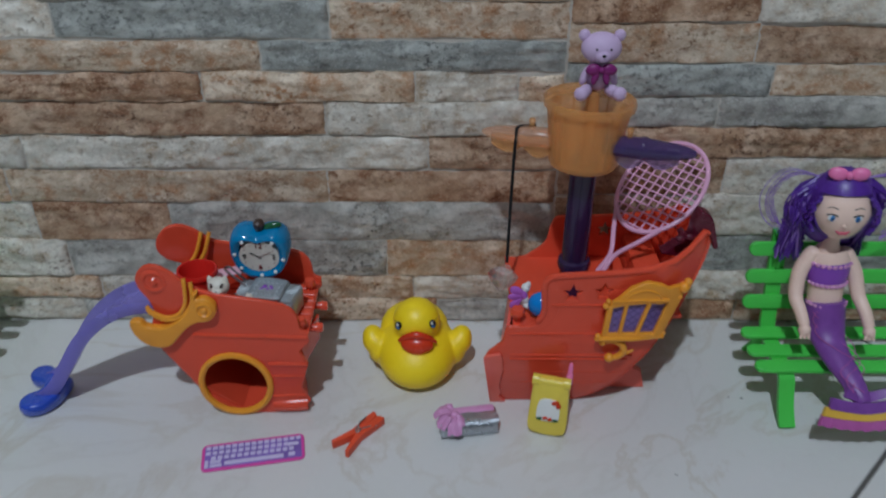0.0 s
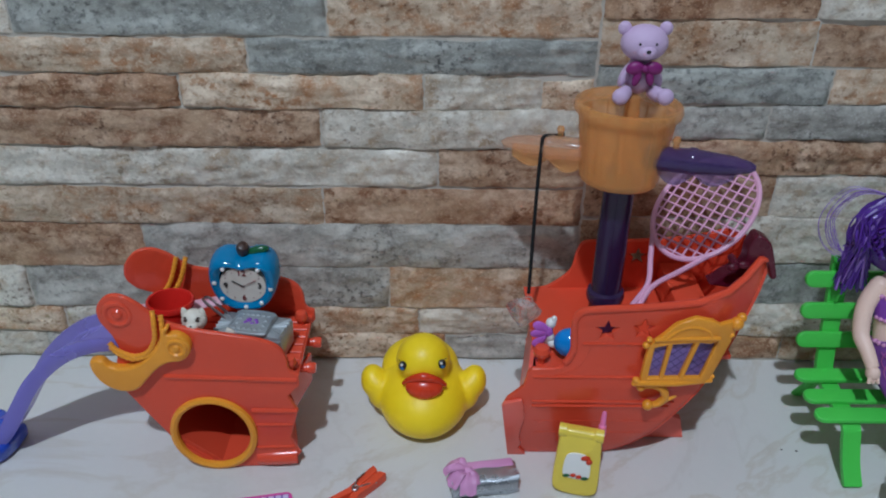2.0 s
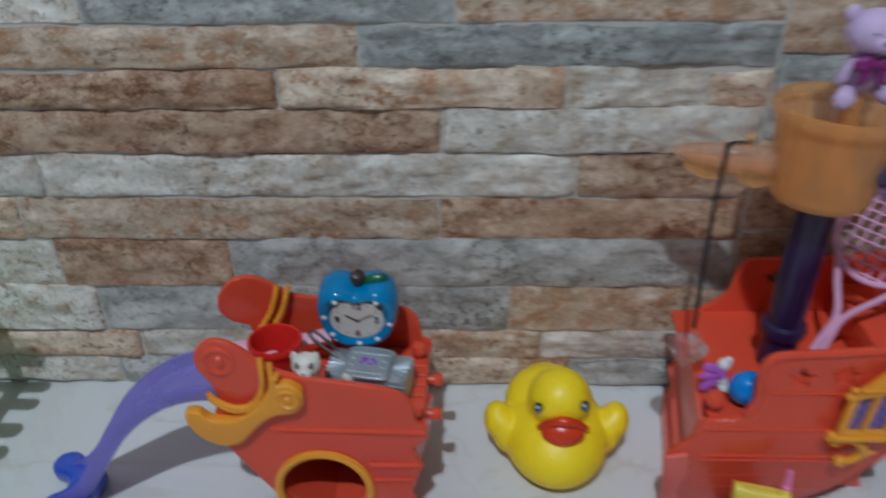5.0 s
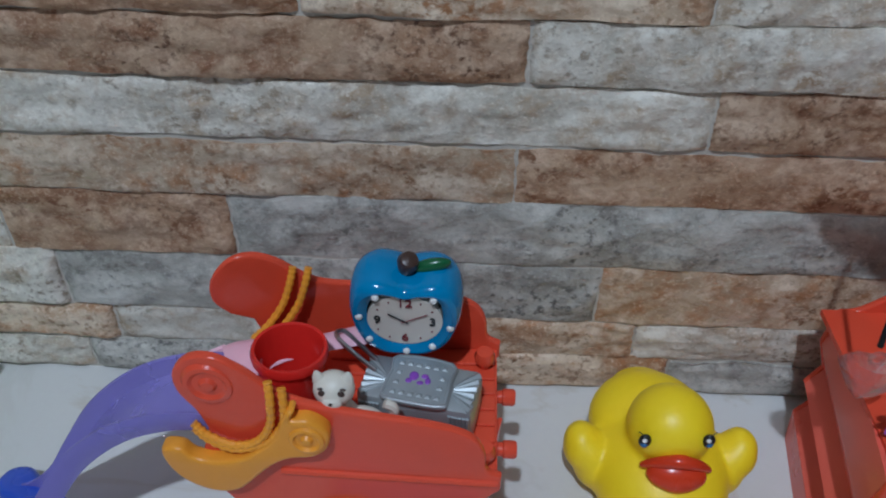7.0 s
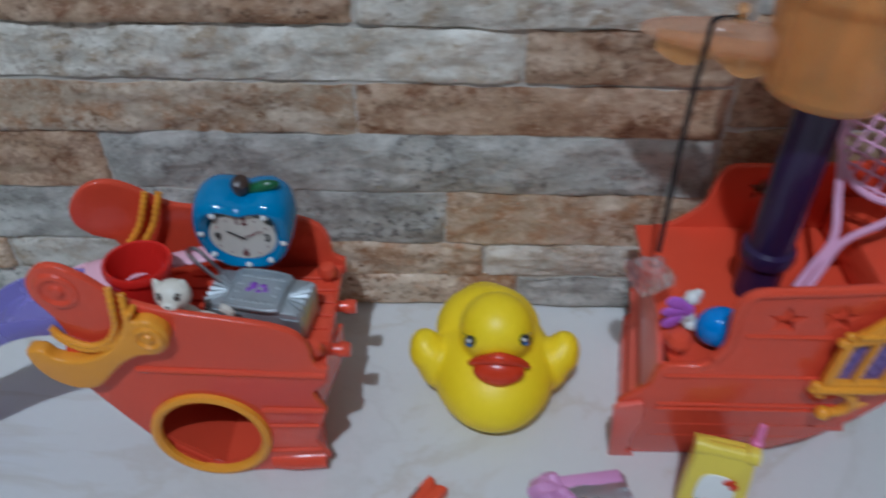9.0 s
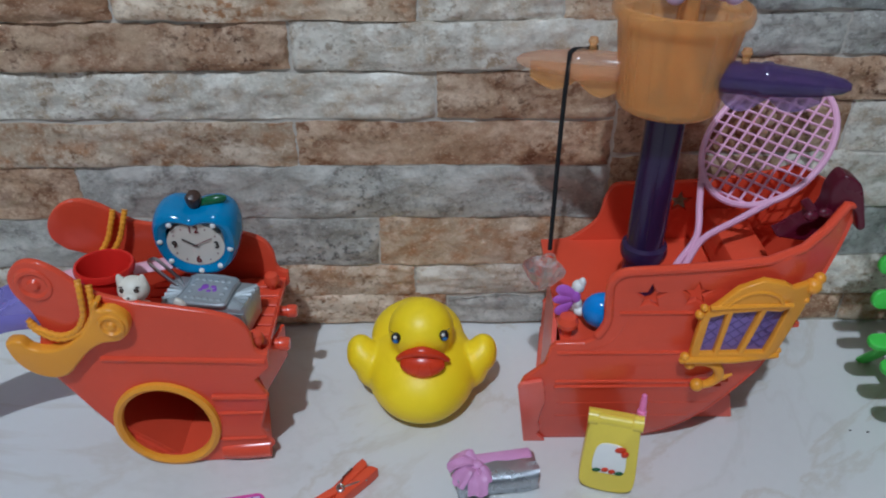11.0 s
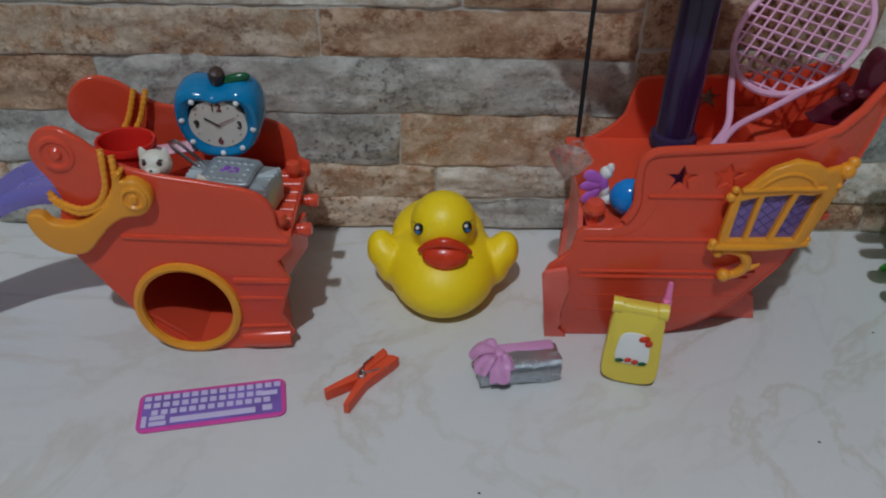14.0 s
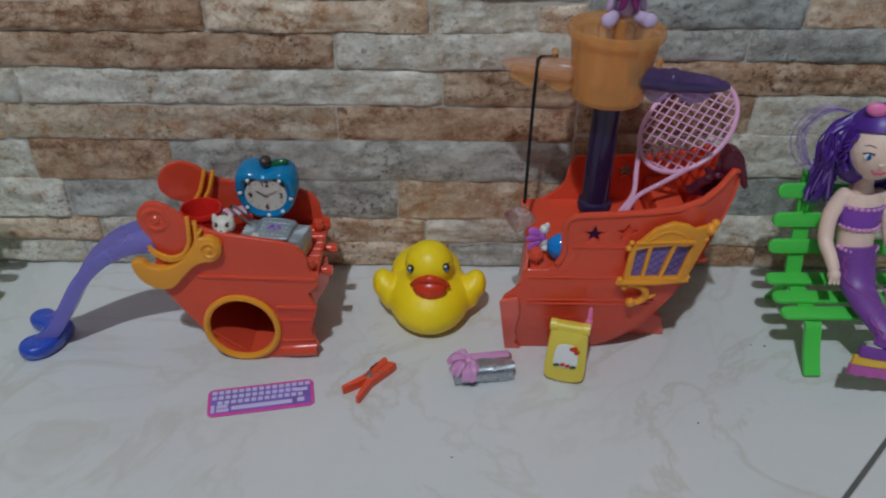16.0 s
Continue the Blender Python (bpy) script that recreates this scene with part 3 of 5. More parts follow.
cat = thing("cat_figurine", (0.094, 0.372, DZ), "small cream cat figurine with painted eyes", "figurine")
bm = bmesh.new()
ball((0.0940, 0.3735, DZ + 0.0095), (0.0065, 0.0060, 0.0095), bm)
ball((0.0938, 0.3712, 0.0812), (0.0055, 0.0048, 0.0050), bm)
ball((0.0938, 0.3667, 0.0806), (0.0028, 0.0016, 0.0018), bm, u=14, v=8)
for s in (-1, 1):
    lathe([(0.0021, -0.001), (0.0015, 0.0012), (0.0006, 0.0028), (0, 0.0031)], pose(0.0938 + s * 0.0036, 0.3712, 0.0846, 0, s * 12, 0) @ Matrix.Diagonal((1, 0.6, 1, 1)), 10, bm)
    eye_at = pose(0.0938 + s * 0.0027, 0.3672, 0.0840, -12, -s * 22, s * 22)
    for (bx, by, bz), rr in (((-s * 0.0004, 0.0005, -0.0006), (0.0010, 0.0006, 0.0010)), ((s * 0.0005, 0.0008, 0.0002), (0.0009, 0.0004, 0.0003))):
        ball(eye_at @ Vector((bx, by, bz)), rr, bm, u=12, v=8, mat=1)
    ball((0.0938 + s * 0.0012, 0.3652, 0.0798), (0.0009, 0.0004, 0.00025), bm, u=8, v=6, mat=1)
ball((0.0938, 0.3653, 0.0816), (0.0006, 0.0004, 0.0004), bm, u=8, v=6, mat=1)
ball((0.1000, 0.3730, DZ + 0.0085), (0.0080, 0.0046, 0.0085), bm)
tube(curve([(0.1050, 0.3730, DZ + 0.010), (0.1080, 0.3725, DZ + 0.0130), (0.1092, 0.3722, DZ + 0.0185), (0.1066, 0.3722, DZ + 0.0205)], 5), 0.0014, 8, bm)
part("cat_body", bm, [CREAM, BROWN, PINK], cat)

purse = thing("toy_purse", (0.112, 0.383, DZ), "silver toy purse with quilted flap and violet patch", "purse")
pm = pose(0.1150, 0.3865, DZ + 0.0005, 0, 0, -10) @ Matrix.Diagonal((1.12, 1.0, 0.86, 1))
own = box(-0.0150, 0.0150, -0.0085, 0.0085, 0.0, 0.0150, 0.0020)
for v in own.verts:
    v.co.y *= 1.0 - 0.16 * max(0.0, 1 - v.co.z / 0.010)
    v.co.z += 0.0010 * (1 - (v.co.x / 0.015) ** 2) * (1 if v.co.z > 0.012 else 0)
own.transform(pm)
part("purse_body", own, SILVER_TOY, purse)
FLAP = flat2([(-0.0078, -0.0092), (-0.0086, -0.0060), (-0.0082, 0.0010), (-0.0076, 0.0075), (0.0076, 0.0075), (0.0082, 0.0010), (0.0086, -0.0060), (0.0078, -0.0092), (0.0, -0.0098)], 3)
own = plate([FLAP], 0, 0.0022, 0.0008, res=3)
own.transform(pm @ Matrix(((1, 0, 0, 0), (0, 0, 1, 0), (0, 1, 0, 0.0164), (0, 0, 0, 1))))
flap = part("flap", own, SILVER_TOY, purse)
part("piping", tube([pm @ Vector((x * 0.93, y * 0.93, 0.0175)) for x, y in FLAP], 0.00038, 6, closed=True, up=(0, 0, 1)), SILVER_TOY, flap)
for s in (-1, 1):
    for k in range(6):
        a = -1.0 + 0.4 * k
        p0, p1 = Vector((s * 0.0088, -0.0012 + 0.0016 * a, 0.0153)), Vector((s * 0.0142, -0.0004 + 0.0068 * a, 0.0148))
        part("pleat", tube([pm @ p0, pm @ p0.lerp(p1, 0.55), pm @ p1], [0.0003, 0.0009, 0.0012], 6), SILVER_TOY, purse)
        q0 = Vector((s * 0.0092 + s * 0.0009 * k, -0.0086, 0.0128))
        part("pleat", tube([pm @ q0, pm @ (q0 + Vector((s * 0.0006, 0.0004, -0.0100)))], [0.0005, 0.0004], 6), SILVER_TOY, purse)
for r in range(4):
    for k in range(6):
        if r in (1, 2) and k in (1, 2, 3, 4):
            continue
        c = Vector((-0.0056 + 0.00224 * k, -0.0066 + 0.0037 * r, 0.0172))
        part("tuft", lathe([(0.0014, 0), (0.0007, 0.0006), (0, 0.0008)], pm @ Matrix.Translation(c) @ pose(0, 0, 0, 0, 0, 45), 4), SILVER_TOY, flap, smooth=0)
bm = bmesh.new()
for a, b, rx, ry in ((-0.0016, 0.0008, 0.0015, 0.0019), (-0.0026, -0.0012, 0.0010, 0.0010), (0.0012, 0.0012, 0.0012, 0.0010), (0.0022, -0.0004, 0.0009, 0.0014), (0.0004, -0.0014, 0.0011, 0.0008)):
    ball(pm @ Vector((a, b - 0.0006, 0.0174)), (rx, ry, 0.0004), bm, u=10, v=6)
part("violet_patch", bm, VIOLET, flap, "violet painted patch")
part("wire_clip", tube(curve([(0.1020, 0.3895, 0.0690), (0.0960, 0.3930, 0.0715), (0.0910, 0.3965, 0.0735), (0.0895, 0.3995, 0.0735), (0.0915, 0.4010, 0.0730), (0.0960, 0.3980, 0.0712), (0.1020, 0.3935, 0.0690)], 5), 0.0007, 8), STEEL, purse, "bent steel wire clip")

fork = thing("toy_fork", (0.085, 0.400, DZ), "pale pink plastic toy fork", "toy fork")
a, b = Vector((0.0580, 0.3860, 0.0725)), Vector((0.1080, 0.4070, 0.0700))
d = (b - a).normalized()
s = d.cross(Vector((0, 0, 1))).normalized()
part("handle", tube([a + d * 0.012, a + d * 0.018, a + d * 0.028, a + d * 0.042, b], [0.0060, 0.0044, 0.0036, 0.0042, 0.0048], 12, flat=0.3, up=(0, 0, 1)), PALE_PINK, fork)
part("head", tube([a + d * 0.002, a + d * 0.006, a + d * 0.011, a + d * 0.016], [0.0070, 0.0078, 0.0074, 0.0046], 14, flat=0.24, up=(0, 0, 1)), PALE_PINK, fork)
for k in range(6):
    q = a + d * 0.003 + s * (0.0026 * (k - 2.5))
    part("tine", tube([q, q - d * 0.004 - Vector((0, 0, 0.0008)), q - d * 0.0085 - Vector((0, 0, 0.0028))], [0.0010, 0.0008, 0.0005], 6), PALE_PINK, fork)

clock = thing("apple_clock", (0.110, 0.400, 0.068), "glossy teal apple-shaped toy clock with white dots", "clock")
km = pose(0.1100, 0.4040, 0.0705, 5, 1, 0) @ Matrix.Diagonal((0.95, 0.88, 0.93, 1))
APPLE = flat2([(0.0, -0.0010), (0.0070, -0.0004), (0.0128, 0.0042), (0.0160, 0.0112), (0.0170, 0.0190), (0.0154, 0.0262), (0.0108, 0.0300), (0.0050, 0.0298), (0.0, 0.0284), (-0.0050, 0.0298), (-0.0108, 0.0300), (-0.0154, 0.0262), (-0.0170, 0.0190), (-0.0160, 0.0112), (-0.0128, 0.0042), (-0.0070, -0.0004)], 4)
own = bmesh.new()
rows = []
for dy, k, up in ((-0.0082, 0.66, 0.0), (-0.0098, 0.74, 0.0), (-0.0104, 0.82, 0.0), (-0.0098, 0.90, 0.0), (-0.0080, 0.955, 0.0002), (-0.0052, 0.985, 0.0004), (-0.0015, 1.0, 0.0006), (0.0030, 0.99, 0.0006), (0.0070, 0.94, 0.0003), (0.0100, 0.84, 0.0), (0.0118, 0.66, 0.0), (0.0126, 0.40, 0.0), (0.0128, 0.12, 0.0)):
    rows.append([own.verts.new((x * k, dy, 0.0150 + (z - 0.0150) * k + up)) for x, z in APPLE])
for r0, r1 in zip(rows, rows[1:]):
    for q in range(len(APPLE)):
        own.faces.new((r0[q], r0[(q + 1) % len(APPLE)], r1[(q + 1) % len(APPLE)], r1[q]))
own.faces.new(rows[-1])
own.transform(km)
cb = part("apple_body", own, TEAL, clock)
fmx = km @ pose(0, -0.0088, 0.0150, 90, 0, 0)
DR = 0.0112
part("dial", lathe([(0, -0.004), (DR, -0.004), (DR, 0.0), (0, 0.0)], fmx @ Matrix.Diagonal((1.0, 0.95, 1, 1)), 40), DIAL, clock, "cream clock dial")
for txt, x, z, mt in (("12", 0, 0.0076, NUMERAL_RED), ("3", 0.0082, 0, BLACK), ("6", 0, -0.0076, NUMERAL_RED), ("9", -0.0082, 0, BLACK)):
    part("numeral", letters(txt, 0.0046, fmx @ Matrix.Translation((x, z, 0.0003))), mt, clock, smooth=0)
for a, l, w, mt in ((-58, 0.0058, 0.00026, BLACK), (62, 0.0076, 0.00014, NUMERAL_RED)):
    part("pointer", box(-w, w, -0.0012, l, 0.0005, 0.0007, 0, m=fmx @ pose(0, 0, 0, 0, 0, -a)), mt, clock)
for k in range(12):
    if k % 3:
        part("minute_mark", ball(fmx @ Vector((0.0093 * math.sin(k * math.pi / 6), 0.0088 * math.cos(k * math.pi / 6), 0.0001)), 0.0003, u=6, v=4), NUMERAL_RED, clock)
for a in (-38, 38, -82, 96, -128, 142, 178):
    a = math.radians(a)
    ox, oz = 0.0136 * math.sin(a), 0.0130 * math.cos(a)
    part("dot", ball(km @ Vector((ox, -0.0100, 0.0152 + oz)), (0.0011, 0.0008, 0.0011), u=12, v=8), WHITE, clock)
part("stem", tube([km @ Vector(p) for p in ((0, 0, 0.0262), (0.0002, -0.0006, 0.0300), (0.0006, -0.0018, 0.0332), (0.0012, -0.0026, 0.0352), (0.0014, -0.0028, 0.0358))], [0.0020, 0.0026, 0.0031, 0.0024, 0.0008], 14), BROWN, clock)
own = ball((0, 0, 0), (0.0062, 0.0022, 0.0024), u=18, v=10)
own.transform(km @ pose(0.0070, -0.0005, 0.0310, 0, -14, 6))
part("leaf", own, LEAF, clock)

# ---- rubber duck ----
duck = thing("rubber_duck", (0.1935, 0.405, 0), "bright yellow rubber duck with red beak", "rubber duck")
HZ = 0.0378
DX = 0.1935


def fused(bm, voxel, rounds):
    """Melts overlapping shapes into one smooth skin."""
    me = bpy.data.meshes.new("skin")
    bm.to_mesh(me)
    bm.free()
    ob = new("skin", me)
    md = ob.modifiers.new("melt", "REMESH")
    md.mode, md.voxel_size = "VOXEL", voxel
    bpy.context.view_layer.update()
    out = bpy.data.meshes.new_from_object(ob.evaluated_get(bpy.context.evaluated_depsgraph_get()))
    bpy.data.objects.remove(ob)
    bm = bmesh.new()
    bm.from_mesh(out)
    bpy.data.meshes.remove(out)
    for _ in range(rounds):
        bmesh.ops.smooth_vert(bm, verts=bm.verts[:], factor=0.5, use_axis_x=True, use_axis_y=True, use_axis_z=True)
    bm.normal_update()
    return bm


def split_parts(bm, kinds, mat, parent):
    """Cuts one skin into named parts that keep its smooth shading across the cuts."""
    groups = {}
    for fc in bm.faces:
        groups.setdefault(kinds(fc.calc_center_median()), []).append(fc)
    for name, faces in sorted(groups.items()):
        ids, co, no, polys = {}, [], [], []
        for fc in faces:
            for v in fc.verts:
                if v not in ids:
                    ids[v] = len(co)
                    co.append(v.co[:])
                    no.append(v.normal[:])
            polys.append([ids[v] for v in fc.verts])
        me = bpy.data.meshes.new(name)
        me.from_pydata(co, [], polys)
        for p in me.polygons:
            p.use_smooth = True
        me.normals_split_custom_set_from_vertices(no)
        link(name.split("/")[0], me, mat, parent)
    bm.free()


own = bmesh.new()
bmesh.ops.create_uvsphere(own, u_segments=40, v_segments=28, radius=1)
for v in own.verts:
    x, y, z = v.co
    w = 1 - 0.10 * max(0, -z) ** 1.6
    v.co = Vector((DX + x * 0.0236 * w, 0.4040 + y * 0.0290 * w, 0.0132 + z * 0.0188))
ball((DX, 0.4015, HZ - 0.0010), (0.0136, 0.0134, 0.0132), own, u=36, v=24)
lathe([(0, 0.014), (0.0165, 0.0180), (0.0142, 0.0250), (0.0124, 0.0320), (0, 0.036)], Matrix.Translation((DX, 0.4030, 0)), 32, own)
ball((DX - 0.002, 0.4175, 0.0195), (0.0205, 0.0190, 0.0135), own, pose(0, 0, 0, 12, 0, 0))
ball((DX - 0.003, 0.4310, 0.0215), (0.0110, 0.0075, 0.0070), own, pose(0, 0, 0, 25, 0, 0))
for sd in (-1, 1):
    for x, y, z, r in ((0.0165, 0.4035, 0.0120, 0.0098), (0.0205, 0.4035, 0.0145, 0.0094), (0.0235, 0.4040, 0.0185, 0.0080), (0.0254, 0.4050, 0.0198, 0.0078), (0.0262, 0.4056, 0.0218, 0.0068)):
        ball((DX + sd * x, y, z), (r * 0.88, r * 1.05, r), own, u=20, v=14)
own = fused(own, 0.0008, 9)
for v in own.verts:
    v.co.z = max(0.0003, v.co.z)


def duck_part(c):
    if c.z > 0.0290 and c.y < 0.4165:
        return "head"
    if abs(c.x - DX) > 0.0212:
        return "wing/a" if c.x < DX else "wing/b"
    return "body"


split_parts(own, duck_part, YELLOW, duck)
bm_m = pose(DX + 0.0006, 0.3876, HZ - 0.0056, -30, 0, -3)
lip = [(-0.0104, 0.0026, -0.0004), (-0.0068, -0.0012, 0.0022), (-0.0026, -0.0036, 0.0038), (0, -0.0040, 0.0042), (0.0026, -0.0036, 0.0038), (0.0068, -0.0012, 0.0022), (0.0104, 0.0026, -0.0004)]
line = [bm_m @ p for p in curve(lip, 5)]
wide = [0.0009 + 0.0013 * math.sin(math.pi * i / (len(line) - 1)) ** 0.7 for i in range(len(line))]
part("upper_bill", tube(line, wide, 16, up=(0, 1, 0)), BEAK, duck, "glossy red upper bill")
own = ball((0, 0, 0), (0.0092, 0.0048, 0.0058), u=32, v=20)
for v in own.verts:
    if v.co.z < 0:
        v.co.x *= 1 - 0.22 * (v.co.z / 0.0058) ** 2
own.transform(bm_m @ Matrix.Translation((0, 0.0002, -0.0018)))
part("lower_bill", own, BEAK, duck, "glossy red lower bill")
for sd in (-1, 1):
    em = Vector((0.1932 + sd * 0.0096, 0.3918, HZ + 0.0030 + 0.0006 * sd))
    ey = part("eye", ball(em, (0.0020, 0.0013, 0.0028), u=14, v=10), BLACK, duck, "painted black and blue eye")
    part("iris", ball(em + Vector((sd * 0.0002, -0.0006, -0.0008)), (0.0013, 0.0009, 0.0014), u=10, v=8), EYE_BLUE, ey)
    part("glint", ball(em + Vector((-0.0004, -0.0010, 0.0012)), 0.0008, u=8, v=6), WHITE, ey)
    part("eyelash", tube([em + Vector((sd * 0.0006, 0.0002, 0.0022)), em + Vector((sd * 0.0022, 0.0010, 0.0029))], 0.00016, 5), BLACK, ey)


# ---- second toy ship: the stern half ----
def st_front_y(x, z):
    return 0.0100 * max(0.0, (0.052 - z) / 0.052) ** 1.6 + 0.5 * max(0.0, x - 0.318)


def st_back_y(x, z):
    return -0.006 * max(0.0, (0.05 - z) / 0.05) ** 1.5


stern = thing("toy_ship_stern", (0.28, 0.40, 0), "red-orange plastic toy ship stern half with mast deck", "toy ship")


def lean(bm):
    """Slants the cut end so that it runs back and inwards."""
    for v in bm.verts:
        v.co.x += 0.17 * max(0.0, v.co.y - 0.3700)
    return bm


ST_LOW = [(0.2360, 0.0), (0.2315, 0.0390), (0.2325, 0.0420), (0.2400, 0.0500), (0.2410, 0.0575), (0.2430, 0.0600), (0.2530, 0.0600)]
ST_RISE = flat2([(0.2530, 0.0600), (0.2575, 0.0630), (0.2605, 0.0700), (0.2600, 0.0790), (0.2600, 0.0865), (0.2630, 0.0905), (0.2690, 0.0915)], 4, False)
ST_TOP = [(0.2850, 0.0925), (0.3000, 0.0938), (0.3120, 0.0955), (0.3240, 0.0985), (0.3320, 0.1035), (0.3385, 0.1110), (0.3420, 0.1100)]
ST_REAR = flat2([(0.3420, 0.1100), (0.3400, 0.0960), (0.3345, 0.0790), (0.3270, 0.0620), (0.3180, 0.0470), (0.3100, 0.0320), (0.3010, 0.0170), (0.2900, 0.0060), (0.2780, 0.0)], 4, False)
ST_OUT = ST_LOW[:-1] + ST_RISE + ST_TOP[:-1] + ST_REAR
CZ2 = [0.005, 0.01, 0.015, 0.02, 0.026, 0.032, 0.038, 0.045, 0.052, 0.06, 0.07, 0.08, 0.09, 0.1]
CX2 = [0.318, 0.323, 0.328, 0.333, 0.338]
S1, S2 = star(0.2742, 0.0810, 0.0052), star(0.2900, 0.0820, 0.0050)
sf = part("side_panel", plate([ST_OUT, S1, S2], 0.3665, 0.0026, 0.0008, st_front_y, CZ2, CX2), RED, stern)
BACK_OUT = [(0.2475, 0.0), (0.2475, 0.012), (0.2520, 0.017), (0.2480, 0.026), (0.2525, 0.033), (0.2490, 0.044), (0.2510, 0.0580)] + flat2([(0.2520, 0.0585), (0.2580, 0.0600), (0.2680, 0.0690), (0.2705, 0.0800), (0.2735, 0.0860), (0.2790, 0.0870)], 4, False) + [(0.300, 0.0875), (0.3160, 0.0885), (0.3300, 0.0905), (0.3390, 0.0925), (0.3450, 0.0945)] + [(a + 0.004, b * 0.86) for a, b in ST_REAR]
part("side_panel", plate([BACK_OUT, star(0.2870, 0.0770, 0.0050), star(0.3020, 0.0780, 0.0050)], 0.4350, 0.0026, 0.0008, st_back_y, CZ2, ()), RED, stern)
bm = bmesh.new()
front_edge = [Vector((x, 0.3665 + st_front_y(x, z), z)) for x, z in ST_REAR]
back_edge = [Vector((x + 0.004, 0.4350 + st_back_y(x + 0.004, z), z * 0.86)) for x, z in ST_REAR]
grid = []
for a, b in zip(front_edge, back_edge):
    row = []
    for k in range(9):
        t = k / 8
        bulge = 0.004 * math.sin(math.pi * t) * min(1.0, a.z / 0.04)
        row.append(bm.verts.new(a.lerp(b, t) + Vector((bulge, 0, 0))))
    grid.append(row)
for r0, r1 in zip(grid, grid[1:]):
    for k in range(8):
        bm.faces.new((r0[k], r0[k + 1], r1[k + 1], r1[k]))
bm.normal_update()
bmesh.ops.solidify(bm, geom=bm.faces[:], thickness=0.0018)
part("stern_panel", bm, RED, stern)
part("end_panel", lean(strip([(0.2370, 0.0), (0.2370, 0.012), (0.2420, 0.017), (0.2375, 0.026), (0.2425, 0.033), (0.2385, 0.044), (0.2415, 0.0580)], lambda x, z: 0.3675 + st_front_y(0.24, z), lambda x, z: 0.4340 + st_back_y(0.24, z), 0.0018)), CORAL_LIT, stern, "coral red zigzag cut end")
# base colour raised to stand in for the light on this face
part("lip", plate([[(0.2352, 0.0), (0.2440, 0.0), (0.2400, 0.006), (0.2410, 0.010), (0.2398, 0.015), (0.2400, 0.022), (0.2412, 0.030), (0.2404, 0.0380), (0.2390, 0.0425), (0.2310, 0.0405), (0.2302, 0.0385)]], 0.3645, 0.002, 0.0005, st_front_y, CZ2), CORAL_LIT, stern, "joining lip, coral red brightened as if lit")
sdeck = part("deck", strip([(0.2450, 0.0590), (0.2560, 0.0590), (0.2600, 0.0590), (0.3350, 0.0600)], lambda x, z: 0.3675 + st_front_y(x, z), 0.4345, 0.002), RED, stern)
part("bench_step", box(0.312, 0.3280, 0.386, 0.4330, 0.0605, 0.0760, 0.002), RED, stern)
rib = bmesh.new()
for z0, x0, x1, sl2 in ((0.0555, 0.2435, 0.2985, 0.0), (0.0405, 0.2440, 0.3090, 0.0), (0.0375, 0.2440, 0.3070, 0.0), (0.0270, 0.2460, 0.3050, 0.0), (0.0180, 0.2460, 0.2990, 0.0), (0.0740, 0.2640, 0.2900, 0.0)):
    tube([(x, 0.3654 + st_front_y(x, z0), z0) for x in np.linspace(x0, x1, 8)], 0.0004 if z0 < 0.03 else 0.0009, 8, rib)
tube([(x, 0.3656, z) for x, z in flat2([(0.2530, 0.0565), (0.2620, 0.0600), (0.2665, 0.0680), (0.2680, 0.0745)], 5, False)], 0.0006, 8, rib)
tube([(x, 0.3658 + st_front_y(x, z), z + 0.0003) for x, z in ST_RISE[4:] + ST_TOP], 0.0017, 10, rib)
part("plank_moulding", rib, RED, sf)
part("foot_plate", plate([[(0.255, 0.0), (0.3250, 0.0), (0.3220, 0.0125), (0.3080, 0.0190), (0.255, 0.0190)]], 0.3880, 0.004, 0.0008), CORAL_LIT, stern)
part("bollard", lathe([(0.0018, 0.0590), (0.0018, 0.0625), (0.0036, 0.0635), (0.0040, 0.0655), (0.0030, 0.0675), (0, 0.0680)], Matrix.Translation((0.2475, 0.3715, 0)), 18), RED, stern)

WF = 0.3615
OUTL = [(0.2915, 0.0770), (0.2900, 0.0560), (0.3215, 0.0565), (0.3290, 0.0755), (0.3310, 0.0830), (0.3275, 0.0865), (0.3215, 0.0868), (0.3175, 0.0900), (0.3100, 0.0915), (0.3020, 0.0880), (0.2965, 0.0815)]
HOLES = [[(0.2944, 0.0755), (0.2934, 0.0590), (0.2986, 0.0592), (0.3000, 0.0772)], [(0.3020, 0.0775), (0.3004, 0.0592), (0.3072, 0.0594), (0.3114, 0.0784)], [(0.3134, 0.0784), (0.3092, 0.0594), (0.3164, 0.0596), (0.3216, 0.0778)]]
win = part("window_frame", plate([flat2(OUTL, 1), *HOLES], WF, 0.0030, 0.0007, st_front_y, (), CX2), GOLD, stern, "golden orange bay window frame")
